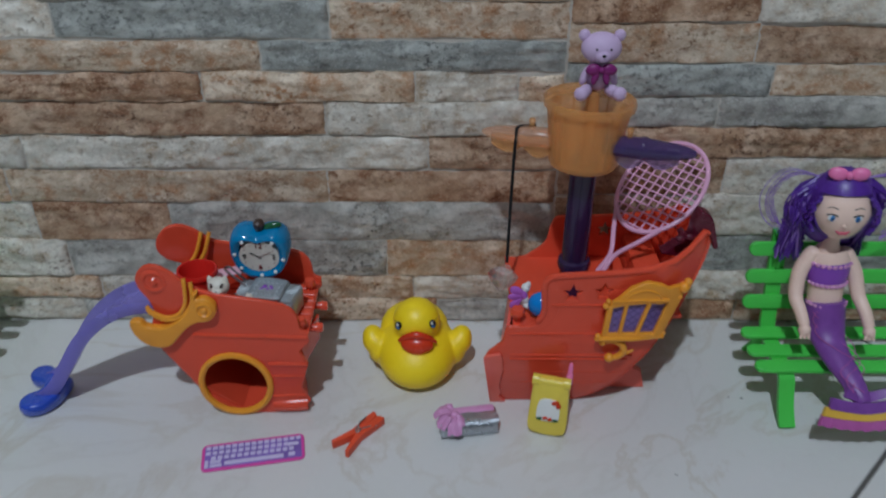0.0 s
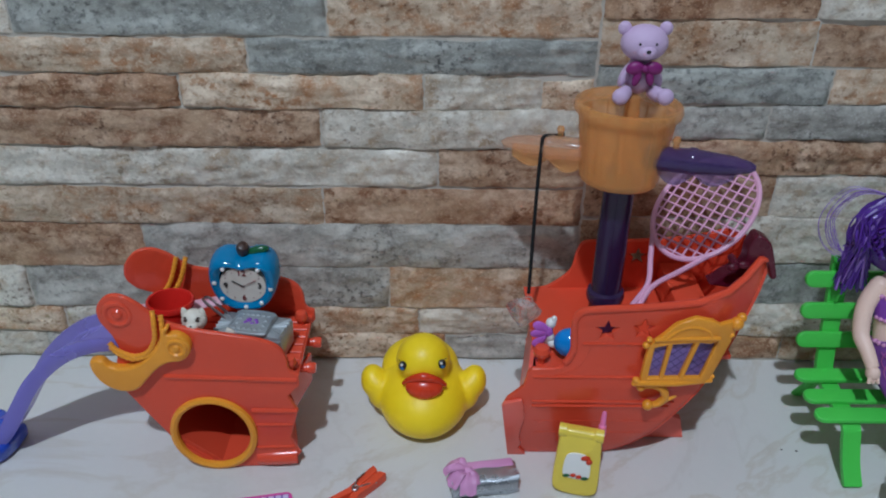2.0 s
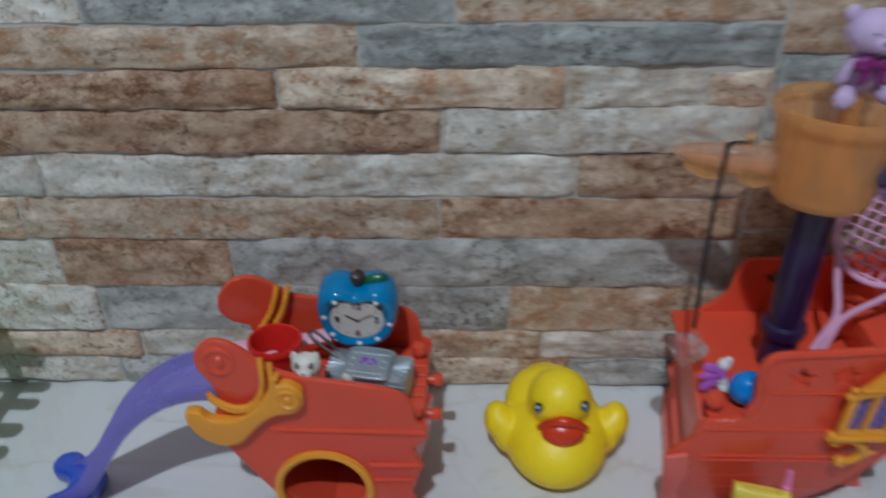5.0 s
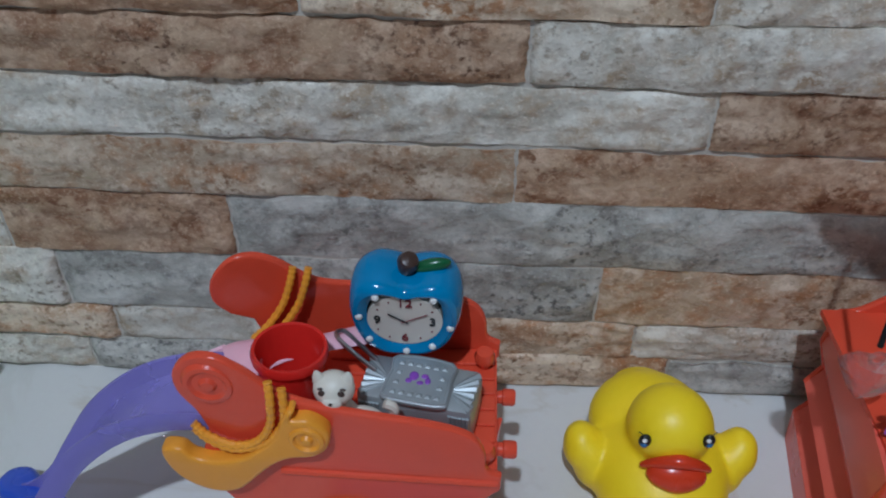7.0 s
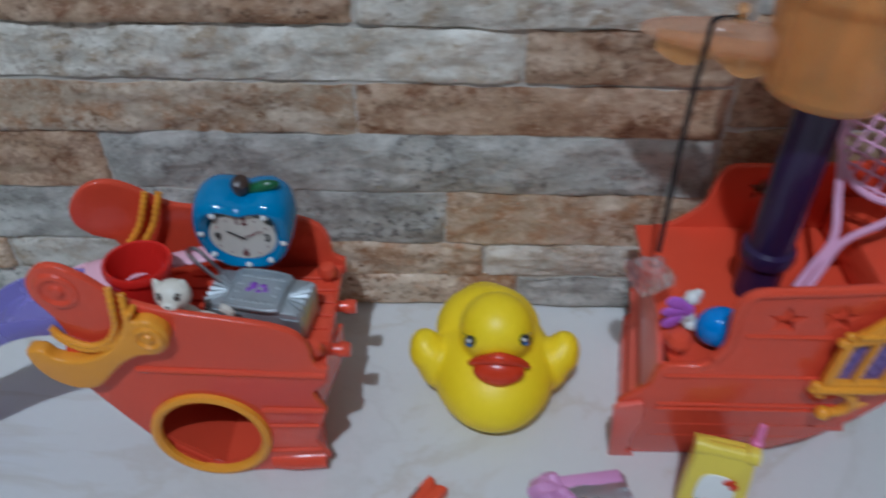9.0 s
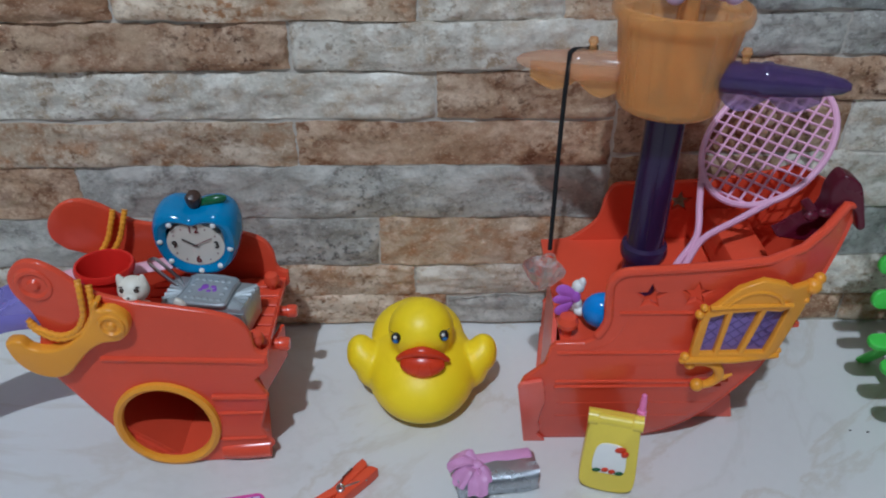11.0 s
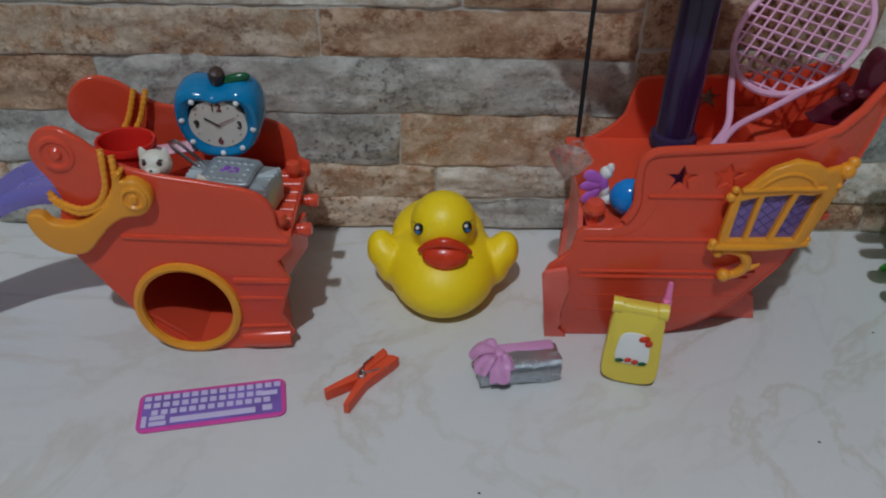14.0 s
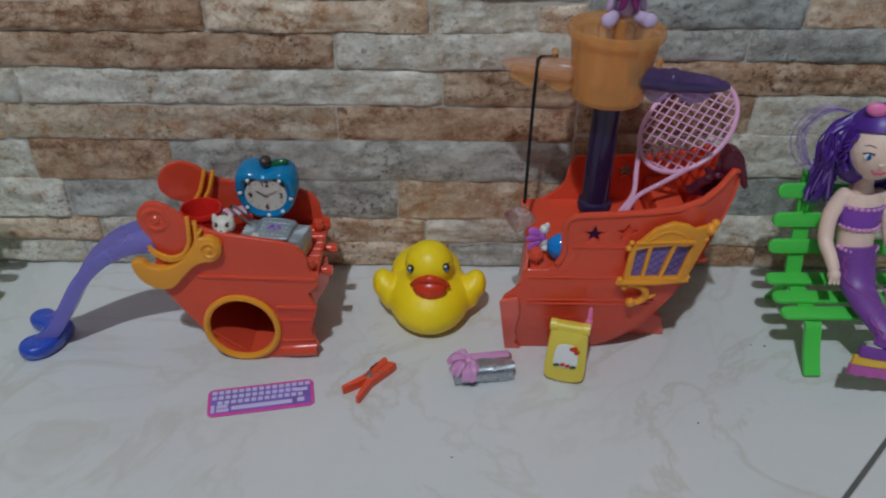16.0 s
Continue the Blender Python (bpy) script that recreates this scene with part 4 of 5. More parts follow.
for q in HOLES:
    cx, cz = sum(p[0] for p in q) / 4, sum(p[1] for p in q) / 4
    pane = part("pane", plate([[(cx + (x - cx) * 1.06, cz + (z - cz) * 1.03) for x, z in q]], WF + 0.0014, 0.0012, 0.0002, st_front_y), WINDOW, win, "violet lattice pane")
    bm = bmesh.new()
    for k in range(-3, 6):
        for s in (-1, 1):
            pts = [(cx + s * u, cz + k * 0.0042 - 0.004 + u * 0.9) for u in np.linspace(-0.004, 0.004, 9)]
            run = [(x, z) for x, z in pts if 0.0598 < z < 0.0768 and q[1][0] + (q[0][0] - q[1][0]) * (z - 0.06) / 0.0155 + 0.0004 < x < q[2][0] + (q[3][0] - q[2][0]) * (z - 0.06) / 0.0165 - 0.0004]
            if len(run) > 1:
                tube([(x, WF + 0.0008 + st_front_y(x, z), z) for x, z in run], 0.00022, 5, bm)
    part("lattice", bm, WINDOW_DARK, pane)
bm = bmesh.new()
tube([(x, WF - 0.0015, z) for x, z in flat2([(0.2985, 0.0805), (0.3035, 0.0850), (0.3095, 0.0868), (0.3155, 0.0850), (0.3180, 0.0815)], 4, False)], 0.0007, 8, bm)
tube([(x, WF - 0.0015, z) for x, z in ((0.2935, 0.0800), (0.3060, 0.0808), (0.3215, 0.0812))], 0.0009, 8, bm)
tube([(x, WF - 0.0015 + st_front_y(x, z), z) for x, z in ((0.2885, 0.0565), (0.3060, 0.0565), (0.3225, 0.0570))], 0.0014, 8, bm)
for x, z, r in ((0.2905, 0.0770, 0.0017), (0.2915, 0.0800, 0.0014), (0.2885, 0.0578, 0.0017), (0.2880, 0.0560, 0.0014), (0.3225, 0.0585, 0.0013), (0.3285, 0.0790, 0.0014), (0.3300, 0.0845, 0.0030), (0.3320, 0.0870, 0.0022)):
    ball((x, WF - 0.0010 + st_front_y(x, z), z), r, bm, u=14, v=10)
part("scroll_moulding", bm, GOLD, win)
br = bmesh.new()
hook = flat2([(0.2915, 0.0528), (0.2965, 0.0538), (0.3015, 0.0515), (0.3032, 0.0465), (0.3005, 0.0425), (0.2965, 0.0415)], 5, False)
tube([(x, WF + 0.0006 + st_front_y(x, z), z) for x, z in hook], [0.0013 + 0.0006 * math.sin(math.pi * k / (len(hook) - 1)) for k in range(len(hook))], 10, br)
for x, z, r in ((0.2915, 0.0528, 0.0020), (0.2962, 0.0418, 0.0025)):
    ball((x, WF + 0.0004 + st_front_y(x, z), z), r, br, u=16, v=10)
tube([(x, WF + 0.0010 + st_front_y(x, z), z) for x, z in ((0.3028, 0.0445), (0.3055, 0.0452), (0.3085, 0.0470))], [0.0014, 0.0010, 0.0004], 8, br)
part("bracket", br, GOLD, stern, "golden orange scroll bracket")

# mast, crow's nest and yard
MX, MY = 0.2795, 0.4000
mast = thing("toy_mast", (MX, MY, 0.06), "dark purple plastic mast with amber crow's nest", "mast")
part("pole", lathe([(0, 0.060), (0.0072, 0.060), (0.0072, 0.074), (0.0085, 0.075), (0.0090, 0.0775), (0.0085, 0.080), (0.0070, 0.081), (0.0068, 0.1400), (0, 0.1400)], Matrix.Translation((MX, MY, 0)), 24), INK_PURPLE, mast)
for k in range(6):
    a = k * math.pi / 3 + 0.3
    part("flute", tube([(MX + 0.0068 * math.cos(a), MY + 0.0068 * math.sin(a), z) for z in (0.0815, 0.138)], 0.0004, 6), INK_PURPLE, mast)
nm = pose(MX - 0.0012, MY - 0.0010, 0.1375, -2, 1.5, 0) @ Matrix.Diagonal((0.96, 0.96, 1, 1))
part("crow_nest", lathe([(0, 0.0), (0.0166, 0.0), (0.0178, 0.0012), (0.0212, 0.0300), (0.0232, 0.0306), (0.0236, 0.0325), (0.0230, 0.0345), (0.0222, 0.0350), (0.0212, 0.0340), (0.0198, 0.0305), (0.0166, 0.0022), (0, 0.0020)], nm, 48), ORANGE_CLEAR, mast, "amber translucent bucket-shaped nest")
for k in range(14):
    a = 2 * math.pi * k / 14
    part("stave", tube([nm @ Vector((r * math.cos(a), r * math.sin(a), z)) for r, z in ((0.0172, 0.0020), (0.0208, 0.0290))], 0.0004, 6), ORANGE_CLEAR, mast)
part("mast_tip", tube([nm @ Vector((0.0, -0.0060, z)) for z in (0.004, 0.030, 0.0385, 0.0400)], [0.0034, 0.0034, 0.0030, 0.0012], 14), ORANGE_CLEAR, mast, "amber rounded tongue")
yl, yr = Vector((0.2285, 0.4150, 0.1480)), Vector((0.3270, 0.3750, 0.1540))
ax = (yr - yl).normalized()


def spindle(a, b, prof):
    d = b - a
    return tube([a + d * t for t, r in prof], [r for t, r in prof], 18)


lm, rm = yl.lerp(yr, 0.36), yl.lerp(yr, 0.62)
part("yard_arm", spindle(lm + ax * 0.004, yl, [(0, 0.0050), (0.42, 0.0052), (0.44, 0.0058), (0.50, 0.0058), (0.52, 0.0050), (0.8, 0.0038), (0.95, 0.0022), (1, 0.0008)]), AMBER_PINK, mast, "pinkish amber translucent yard arm")
part("yard_arm", spindle(rm - ax * 0.004, yr, [(0, 0.0050), (0.40, 0.0053), (0.42, 0.0058), (0.47, 0.0058), (0.49, 0.0052), (0.8, 0.0040), (0.95, 0.0024), (1, 0.0010)]), YARD_PURPLE, mast, "dark purple translucent yard arm")
for a, b, mt, lab in ((yl.lerp(yr, 0.05), yl.lerp(yr, 0.36), ORANGE_CLEAR, "amber scalloped sail"), (yl.lerp(yr, 0.64), yl.lerp(yr, 0.93), SAIL_PURPLE, "dark purple scalloped sail")):
    bm = bmesh.new()
    n = 24
    top = [bm.verts.new(a.lerp(b, k / n)) for k in range(n + 1)]
    bot = [bm.verts.new(a.lerp(b, k / n) + Vector((0, 0, -0.0055 - 0.0060 * abs(math.sin(math.pi * (2 * k / n))) * (0.55 + 0.45 * (k / n if mt is ORANGE_CLEAR else 1 - k / n))))) for k in range(n + 1)]
    for k in range(n):
        bm.faces.new((top[k], top[k + 1], bot[k + 1], bot[k]))
    bm.normal_update()
    bmesh.ops.solidify(bm, geom=bm.faces[:], thickness=0.0014)
    part("sail", bm, mt, mast, lab)
for t in (0.245, 0.70):
    p = yl.lerp(yr, t) + Vector((0, 0, 0.0045))
    part("cleat", lathe([(0.0013, 0), (0.0013, 0.003), (0.0018, 0.0036), (0.0014, 0.0052), (0, 0.0055)], Matrix.Translation(p), 12), ORANGE_CLEAR, mast)

cp = yl.lerp(yr, 0.165)
cord = thing("black_cord", (0.2430, 0.394, 0.080), "thin black cord looped over the yard arm", "cord")
top = cp + Vector((0, -0.0035, 0.0048))
line = [top + Vector((0.010, 0.002, 0.0012)), top + Vector((0.0055, 0.002, 0.0006)), top + Vector((0.0010, 0.001, 0.0004)), top + Vector((0, -0.0010, -0.004)), Vector((0.2440, 0.4030, 0.125)), Vector((0.2428, 0.3960, 0.0800))]
part("cord_line", tube(curve(line, 6), 0.00085, 8), CORD_BLACK, cord)

gem = thing("toy_gem", (0.2420, 0.394, 0.064), "clear faceted plastic diamond charm", "charm")
bm = lathe([(0, -0.0085), (0.0045, -0.0045), (0.0085, 0.0008), (0.0088, 0.0016), (0.0060, 0.0042), (0, 0.0044)], pose(0.2405, 0.3925, 0.0722, -12, 10, 0) @ Matrix.Scale(0.98, 4), 10)
part("stone", bm, GLASS, gem, smooth=0)
part("loop", tube([Vector((0.2422, 0.3935, 0.0775)) + Vector((0.0022 * math.cos(a), 0, 0.0022 * math.sin(a))) for a in np.linspace(0, 2 * math.pi, 14)[:-1]], 0.0006, 6, closed=True), GLASS, gem)

fairy = thing("winged_pony_figurine", (0.2475, 0.383, 0.06), "small white figurine with purple wings", "figurine")
bm = bmesh.new()
for x, y, z, rx, ry, rz in ((0.2512, 0.3832, 0.0665, 0.0026, 0.0026, 0.0058), (0.2522, 0.3822, 0.0730, 0.0024, 0.0024, 0.0026), (0.2534, 0.3816, 0.0752, 0.0014, 0.0012, 0.0022), (0.2538, 0.3802, 0.0630, 0.0028, 0.0022, 0.0020), (0.2524, 0.3806, 0.0662, 0.0016, 0.0014, 0.0026)):
    ball((x, y, z), (rx, ry, rz), bm, u=16, v=12)
for dx, dz, ln, sz, an in ((-0.0030, 0.0046, 0.0044, 0.0024, 28), (-0.0036, 0.0012, 0.0044, 0.0020, -6), (-0.0034, -0.0030, 0.0042, 0.0022, -44), (0.0004, 0.0016, 0.0032, 0.0020, 66)):
    own = ball((0, 0, 0), (ln, 0.0008, sz), u=16, v=10)
    for v in own.verts:
        v.co.z *= 1 - 0.35 * v.co.x / ln
    own.transform(pose(0.2508 + dx, 0.3802, 0.0675 + dz, 0, an, 0))
    merge(bm, own, 1)
part("figurine_body", bm, [WHITE, ORCHID], fairy)

bb = thing("blue_ball", (0.2600, 0.3745, 0.06), "small glossy bright blue ball", "ball")
part("ball_shell", ball((0.2605, 0.3755, 0.0670), (0.0075, 0.0062, 0.0070)), SKY, bb)

# racket leaning inside the stern
racket = thing("toy_racket", (0.296, 0.390, 0.061), "pink plastic toy racket with open mesh strings", "racket")
c0, tl, tr = Vector((0.3280, 0.4245, 0.1110)), Vector((0.3080, 0.4300, 0.1065)), Vector((0.3540, 0.4190, 0.1225))
d = (Vector((0.2880, 0.3880, 0.0720)) - c0).normalized()
w = tr - tl
w = (w - d * w.dot(d)).normalized()
nrm = w.cross(d)
RW, RL = 0.0222, 0.0295
oval = [c0 + w * (RW * math.cos(a)) + d * (RL * math.sin(a)) for a in np.linspace(0, 2 * math.pi, 49)[:-1]]
part("rim", tube(oval, 0.0013, 8, closed=True, up=nrm), RACKET_PINK, racket)
throat = c0 + d * 0.0470
bm = bmesh.new()
for s in (-1, 1):
    p0 = c0 + w * (RW * 0.66 * s) + d * (RL * 0.755)
    tube(curve([p0, p0.lerp(throat + w * (0.0014 * s), 0.5), throat + w * (0.0014 * s), throat + w * (0.0014 * s) + d * 0.012, throat + w * (0.0014 * s) + d * 0.023], 5), 0.0013, 8, bm)
part("handle", bm, RACKET_PINK, racket)
for k in range(-8, 9):
    for s in (-1, 1):
        u, v = (w, d) if s < 0 else (d, w)
        mid = c0 + v * (k * 0.0045)
        pts = [mid + u * q for q in np.linspace(-0.042, 0.042, 85)]
        pts = [p for p in pts if ((p - c0).dot(w) / RW) ** 2 + ((p - c0).dot(d) / RL) ** 2 < 1]
        if len(pts) > 1:
            part("string", tube([pts[0], pts[-1]], 0.00052, 5), RACKET_PINK, racket)

shoe = thing("toy_shoe", (0.335, 0.381, 0.088), "wine red high-heeled doll shoe", "shoe")
SHOE = [(0.335, 0.121), (0.338, 0.121), (0.341, 0.119), (0.343, 0.114), (0.345, 0.107), (0.346, 0.103), (0.344, 0.102), (0.342, 0.108), (0.34, 0.109), (0.339, 0.104), (0.338, 0.099), (0.336, 0.093), (0.333, 0.095), (0.328, 0.094), (0.321, 0.094), (0.323, 0.096), (0.326, 0.1), (0.329, 0.103), (0.328, 0.106), (0.33, 0.108), (0.332, 0.106), (0.333, 0.11), (0.333, 0.115)]


def shoe_lean(x, z):
    return -0.35 * (x - 0.334)


part("upper", plate([flat2(SHOE, 3)], 0.3820, 0.0075, 0.0009, shoe_lean, (0.095, 0.1, 0.105, 0.11), (0.328, 0.334, 0.34), 4), WINE, shoe)
for s in (-1, 1):
    part("bow", ball((0.3290 + s * 0.0022, 0.3755, 0.1080 + s * 0.0006), (0.0026, 0.0014, 0.0018), u=12, v=8), WINE, shoe)

# bear in the crow's nest
bear = thing("bear_figurine", (0.281, 0.398, 0.176), "pale lilac teddy bear figurine with plum bow tie", "figurine")
bm = bmesh.new()
bc = Vector((0.2810, 0.3960, 0.1760))
ball(bc + Vector((0, 0.002, 0.0095)), (0.0068, 0.0060, 0.0088), bm)
ball(bc + Vector((0, 0, 0.0245)), (0.0104, 0.0084, 0.0080), bm, u=28, v=20)
ball(bc + Vector((0, -0.0068, 0.0222)), (0.0042, 0.0034, 0.0032), bm)
for s in (-1, 1):
    ball(bc + Vector((s * 0.0090, 0.0010, 0.0306)), (0.0030, 0.0018, 0.0031), bm, u=14, v=10)
    ball(bc + Vector((s * 0.0035, -0.0074, 0.0258)), 0.0007, bm, u=8, v=6, mat=2)
    own = ball((0, 0, 0), (0.0032, 0.0062, 0.0034), u=16, v=12)
    own.transform(pose(bc.x + s * 0.0072, bc.y - 0.0052, bc.z + 0.0030, 0, 0, -s * -28))
    merge(bm, own)
    ball(bc + Vector((s * 0.0098, -0.0102, 0.0034)), (0.0038, 0.0026, 0.0038), bm, u=16, v=12)
    own = ball((0, 0, 0), (0.0022, 0.0024, 0.0060), u=14, v=10)
    own.transform(pose(bc.x + s * 0.0070, bc.y - 0.0012, bc.z + 0.0105, 0, -s * 22, 0))
    merge(bm, own)
    own = ball((0, 0, 0), (0.0042, 0.0020, 0.0030), u=16, v=10)
    own.transform(pose(bc.x + s * 0.0040, bc.y - 0.0062, bc.z + 0.0150, 0, s * 10, 0))
    merge(bm, own, 1)
    own = ball((0, 0, 0), (0.0019, 0.0014, 0.0042), u=14, v=10)
    own.transform(pose(bc.x + s * 0.0028, bc.y - 0.0062, bc.z + 0.0108, 0, -s * 14, 0))
    merge(bm, own, 1)
ball(bc + Vector((0, -0.0074, 0.0150)), (0.0016, 0.0014, 0.0018), bm, u=12, v=8, mat=1)
ball(bc + Vector((0, -0.0100, 0.0232)), (0.0011, 0.0007, 0.0008), bm, u=8, v=6, mat=2)
for v in bm.verts:
    v.co = bc + (v.co - bc) * 0.90
part("bear_body", bm, [BEAR_M, PLUM, BLACK], bear)

# ---- small things on the floor ----
phone = thing("toy_flip_phone", (0.264, 0.350, 0), "mustard yellow toy flip phone with a picture badge", "toy phone")
pm = pose(0.2645, 0.3500, 0.0006, -10, 0.5, -14)
shape = flat2([(-0.0103, 0.004), (-0.0070, 0.0006), (0.0, -0.0002), (0.0070, 0.0006), (0.0103, 0.004), (0.0100, 0.018), (0.0092, 0.0320), (0.0085, 0.0335), (-0.0085, 0.0335), (-0.0092, 0.0320), (-0.0100, 0.018)], 3)
own = slab(shape, 0, 0.0026, 0.0009)
own.transform(pm @ Matrix.Translation((0, -0.0020, 0)))
part("lid", own, PHONE_Y, phone)
own = slab([(x * 1.02, z) for x, z in shape], 0, 0.0034, 0.0010)
own.transform(pm @ Matrix.Translation((0, 0.0014, 0)))
part("phone_body", own, PHONE_Y, phone)
for x0, x1 in ((-0.0100, -0.0064), (-0.0058, 0.0058), (0.0064, 0.0100)):
    part("hinge", tube([pm @ Vector((x, -0.0012, 0.0318 if abs(x0) < 0.006 else 0.0322)) for x in (x0, x1)], 0.0024 if abs(x0) < 0.006 else 0.0031, 16), PHONE_Y, phone)
part("antenna", tube([pm @ Vector((0.0088, 0.0016, z)) for z in (0.031, 0.036, 0.0365, 0.0405, 0.0430, 0.0436)], [0.0018, 0.0018, 0.0013, 0.0012, 0.0009, 0.0003], 12), PINK, phone, "hot pink antenna")
own = plate([flat2([(-0.0056, 0.0080), (0, 0.0070), (0.0056, 0.0080), (0.0060, 0.0145), (0.0045, 0.0195), (0, 0.0208), (-0.0045, 0.0195), (-0.0060, 0.0145)], 4)], 0, 0.0008, 0.0003)
own.transform(pm @ Matrix.Translation((0, -0.0035, 0.002)))
badge = part("badge", own, WHITE, phone, "white raised picture badge")
bm = bmesh.new()
for x, z, rx, rz in ((0.0034, 0.0205, 0.0022, 0.0015), (0.0052, 0.0188, 0.0015, 0.0016), (-0.0012, 0.0104, 0.0014, 0.0011), (0.0014, 0.0100, 0.0014, 0.0011)):
    ball(pm @ Vector((x, -0.0041, z + 0.0005)), (rx, 0.0006, rz), bm, u=12, v=8)
part("red_patch", bm, BEAK, badge)
bm = bmesh.new()
for x in (-0.0042, 0.0042):
    ball(pm @ Vector((x, -0.0040, 0.0102)), (0.0018, 0.0006, 0.0009), bm, u=12, v=8)
part("green_patch", bm, LEAF, badge)

kb = thing("toy_keyboard", (0.1085, 0.334, 0), "flat pink card toy computer keyboard with pale keys", "toy keyboard")
kbm = Matrix.Translation((0.0, 0.0, 0.0004)) @ pose(0.0832, 0.3292, 0, 0, 0, 10.5)
W, D = 0.0530, 0.0186
own = plate([[(cx3 + 0.003 * math.cos(a), cz3 + 0.003 * math.sin(a)) for cx3, cz3, a0 in ((W - 0.003, -D / 2 + 0.003, -math.pi / 2), (W - 0.003, D / 2 - 0.003, 0), (0.003, D / 2 - 0.003, math.pi / 2), (0.003, -D / 2 + 0.003, math.pi)) for a in np.linspace(a0, a0 + math.pi / 2, 6)]], 0, 0.0009, 0.0002)
own.transform(kbm @ pose(0, 0, 0.0002, 90, 0, 0) @ Matrix.Diagonal((1, 1, 1, 1)))
for v in own.verts:
    v.co.z = max(v.co.z, 0.0002)
card = part("card", own, MAGENTA, kb, "pink printed card")
print_bm = box(0.0016, W - 0.0016, -D / 2 + 0.0016, D / 2 - 0.0016, 0.00066, 0.00078, m=kbm)
part("printed_panel", print_bm, KEYBAR, kb, "violet printed panel", smooth=0)
key = bmesh.new()
box(-0.00122, 0.00122, -0.00115, 0.00115, 0, 0.00045, 0.00015, key, seg=1)
key_me = bpy.data.meshes.new("key")
key.to_mesh(key_me)
key.free()
key_me.materials.append(KEYCAP)
for row, (y, xs, count, step) in enumerate(((0.0062, 0.0034, 15, 0.00333), (0.0026, 0.0034, 13, 0.00333), (-0.0010, 0.0062, 13, 0.00333))):
    for k in range(count):
        ob = new("key", key_me)
        ob.parent = kb
        ob.matrix_local = Matrix.Translation(-kb.location) @ kbm @ Matrix.Translation((xs + k * step, y, 0.00075))
for x0, x1, y0, y1, mt in ((0.0118, 0.0420, -0.0066, -0.0040, KEYCAP), (0.0445, 0.0480, -0.0062, -0.0035, KEYCAP), (0.0440, 0.0500, 0.0012, 0.0034, KEYCAP), (0.0045, 0.0100, -0.0045, -0.0025, KEYCAP), (0.0045, 0.0105, -0.0072, -0.0052, KEYCAP), (0.0018, 0.0036, -0.0074, -0.0022, KEYCAP)):
    part("key", box(x0, x1, y0, y1, 0.00075, 0.00105, 0.0001, m=kbm, seg=1), mt, kb, smooth=0)

pegt = thing("clothes_peg", (0.164, 0.346, 0), "small orange-red plastic clothes peg with steel spring", "clothes peg")
pgm = pose(0.1638, 0.3460, 0.0, 0, 0, 51) @ Matrix.Diagonal((0.82, 0.80, 0.80, 1))
for s in (-1, 1):
    leg = [(-0.0185, s * 0.0056), (-0.0176, s * 0.0078), (-0.0020, s * 0.0042), (0.0060, s * 0.0046), (0.0150, s * 0.0052), (0.0190, s * 0.0050), (0.0184, s * 0.0020), (0.0172, s * 0.0003), (0.0140, s * 0.0001), (0.0050, s * 0.0001), (-0.0040, s * 0.0002)]
    own = plate([leg if s > 0 else leg[::-1]], 0, 0.0066, 0.0006)
    own.transform(pgm @ pose(0, 0, 0.0034, 90, 0, 0))
    part("jaw", own, PEG, pegt)
coil = [pgm @ Vector((-0.0010 + 0.0016 * math.cos(a), 0.0016 * math.sin(a), 0.0066 + 0.00012 * a)) for a in np.linspace(0, 5 * math.pi, 36)]
bm = tube(coil, 0.0004, 6)
tube([coil[-1], pgm @ Vector((0.0040, 0.0032, 0.0082)), pgm @ Vector((0.0105, 0.0040, 0.0076)), pgm @ Vector((0.0120, 0.0046, 0.0050))], 0.0004, 6, bm)
tube([coil[0], pgm @ Vector((0.0060, -0.0030, 0.0070)), pgm @ Vector((0.0115, -0.0048, 0.0050))], 0.0004, 6, bm)
part("spring", bm, STEEL, pegt, "coiled steel spring")

gift = thing("gift_parcel", (0.222, 0.351, 0), "silver wrapped toy parcel with lilac ribbon bow", "toy parcel")
gm = pose(0.2225, 0.3510, 0.0, 0, 0, 9)
own = bmesh.new()
bmesh.ops.create_cube(own, size=1)
bmesh.ops.subdivide_edges(own, edges=own.edges[:], cuts=5, use_grid_fill=True)
for v in own.verts:
    p = v.co.copy()
    p = Vector((p.x, *(Vector((p.y, p.z)).normalized() * max(abs(p.y), abs(p.z)) * 1.08))).lerp(p, 0.3)
    v.co = Vector((p.x * 0.0310, p.y * 0.0130 + 0.0008, 0.0052 + p.z * 0.0100)) + noise.noise_vector(p * 6) * 0.0009
    v.co.z = max(0.0003, v.co.z)
own.transform(gm)
part("wrapper", own, SILVER, gift)
own = box(-0.0090, 0.0150, 0.0026, 0.0082, 0.0075, 0.0106, 0.0012)
own.transform(gm)
part("ribbon", own, LILAC, gift, "lilac ribbon")


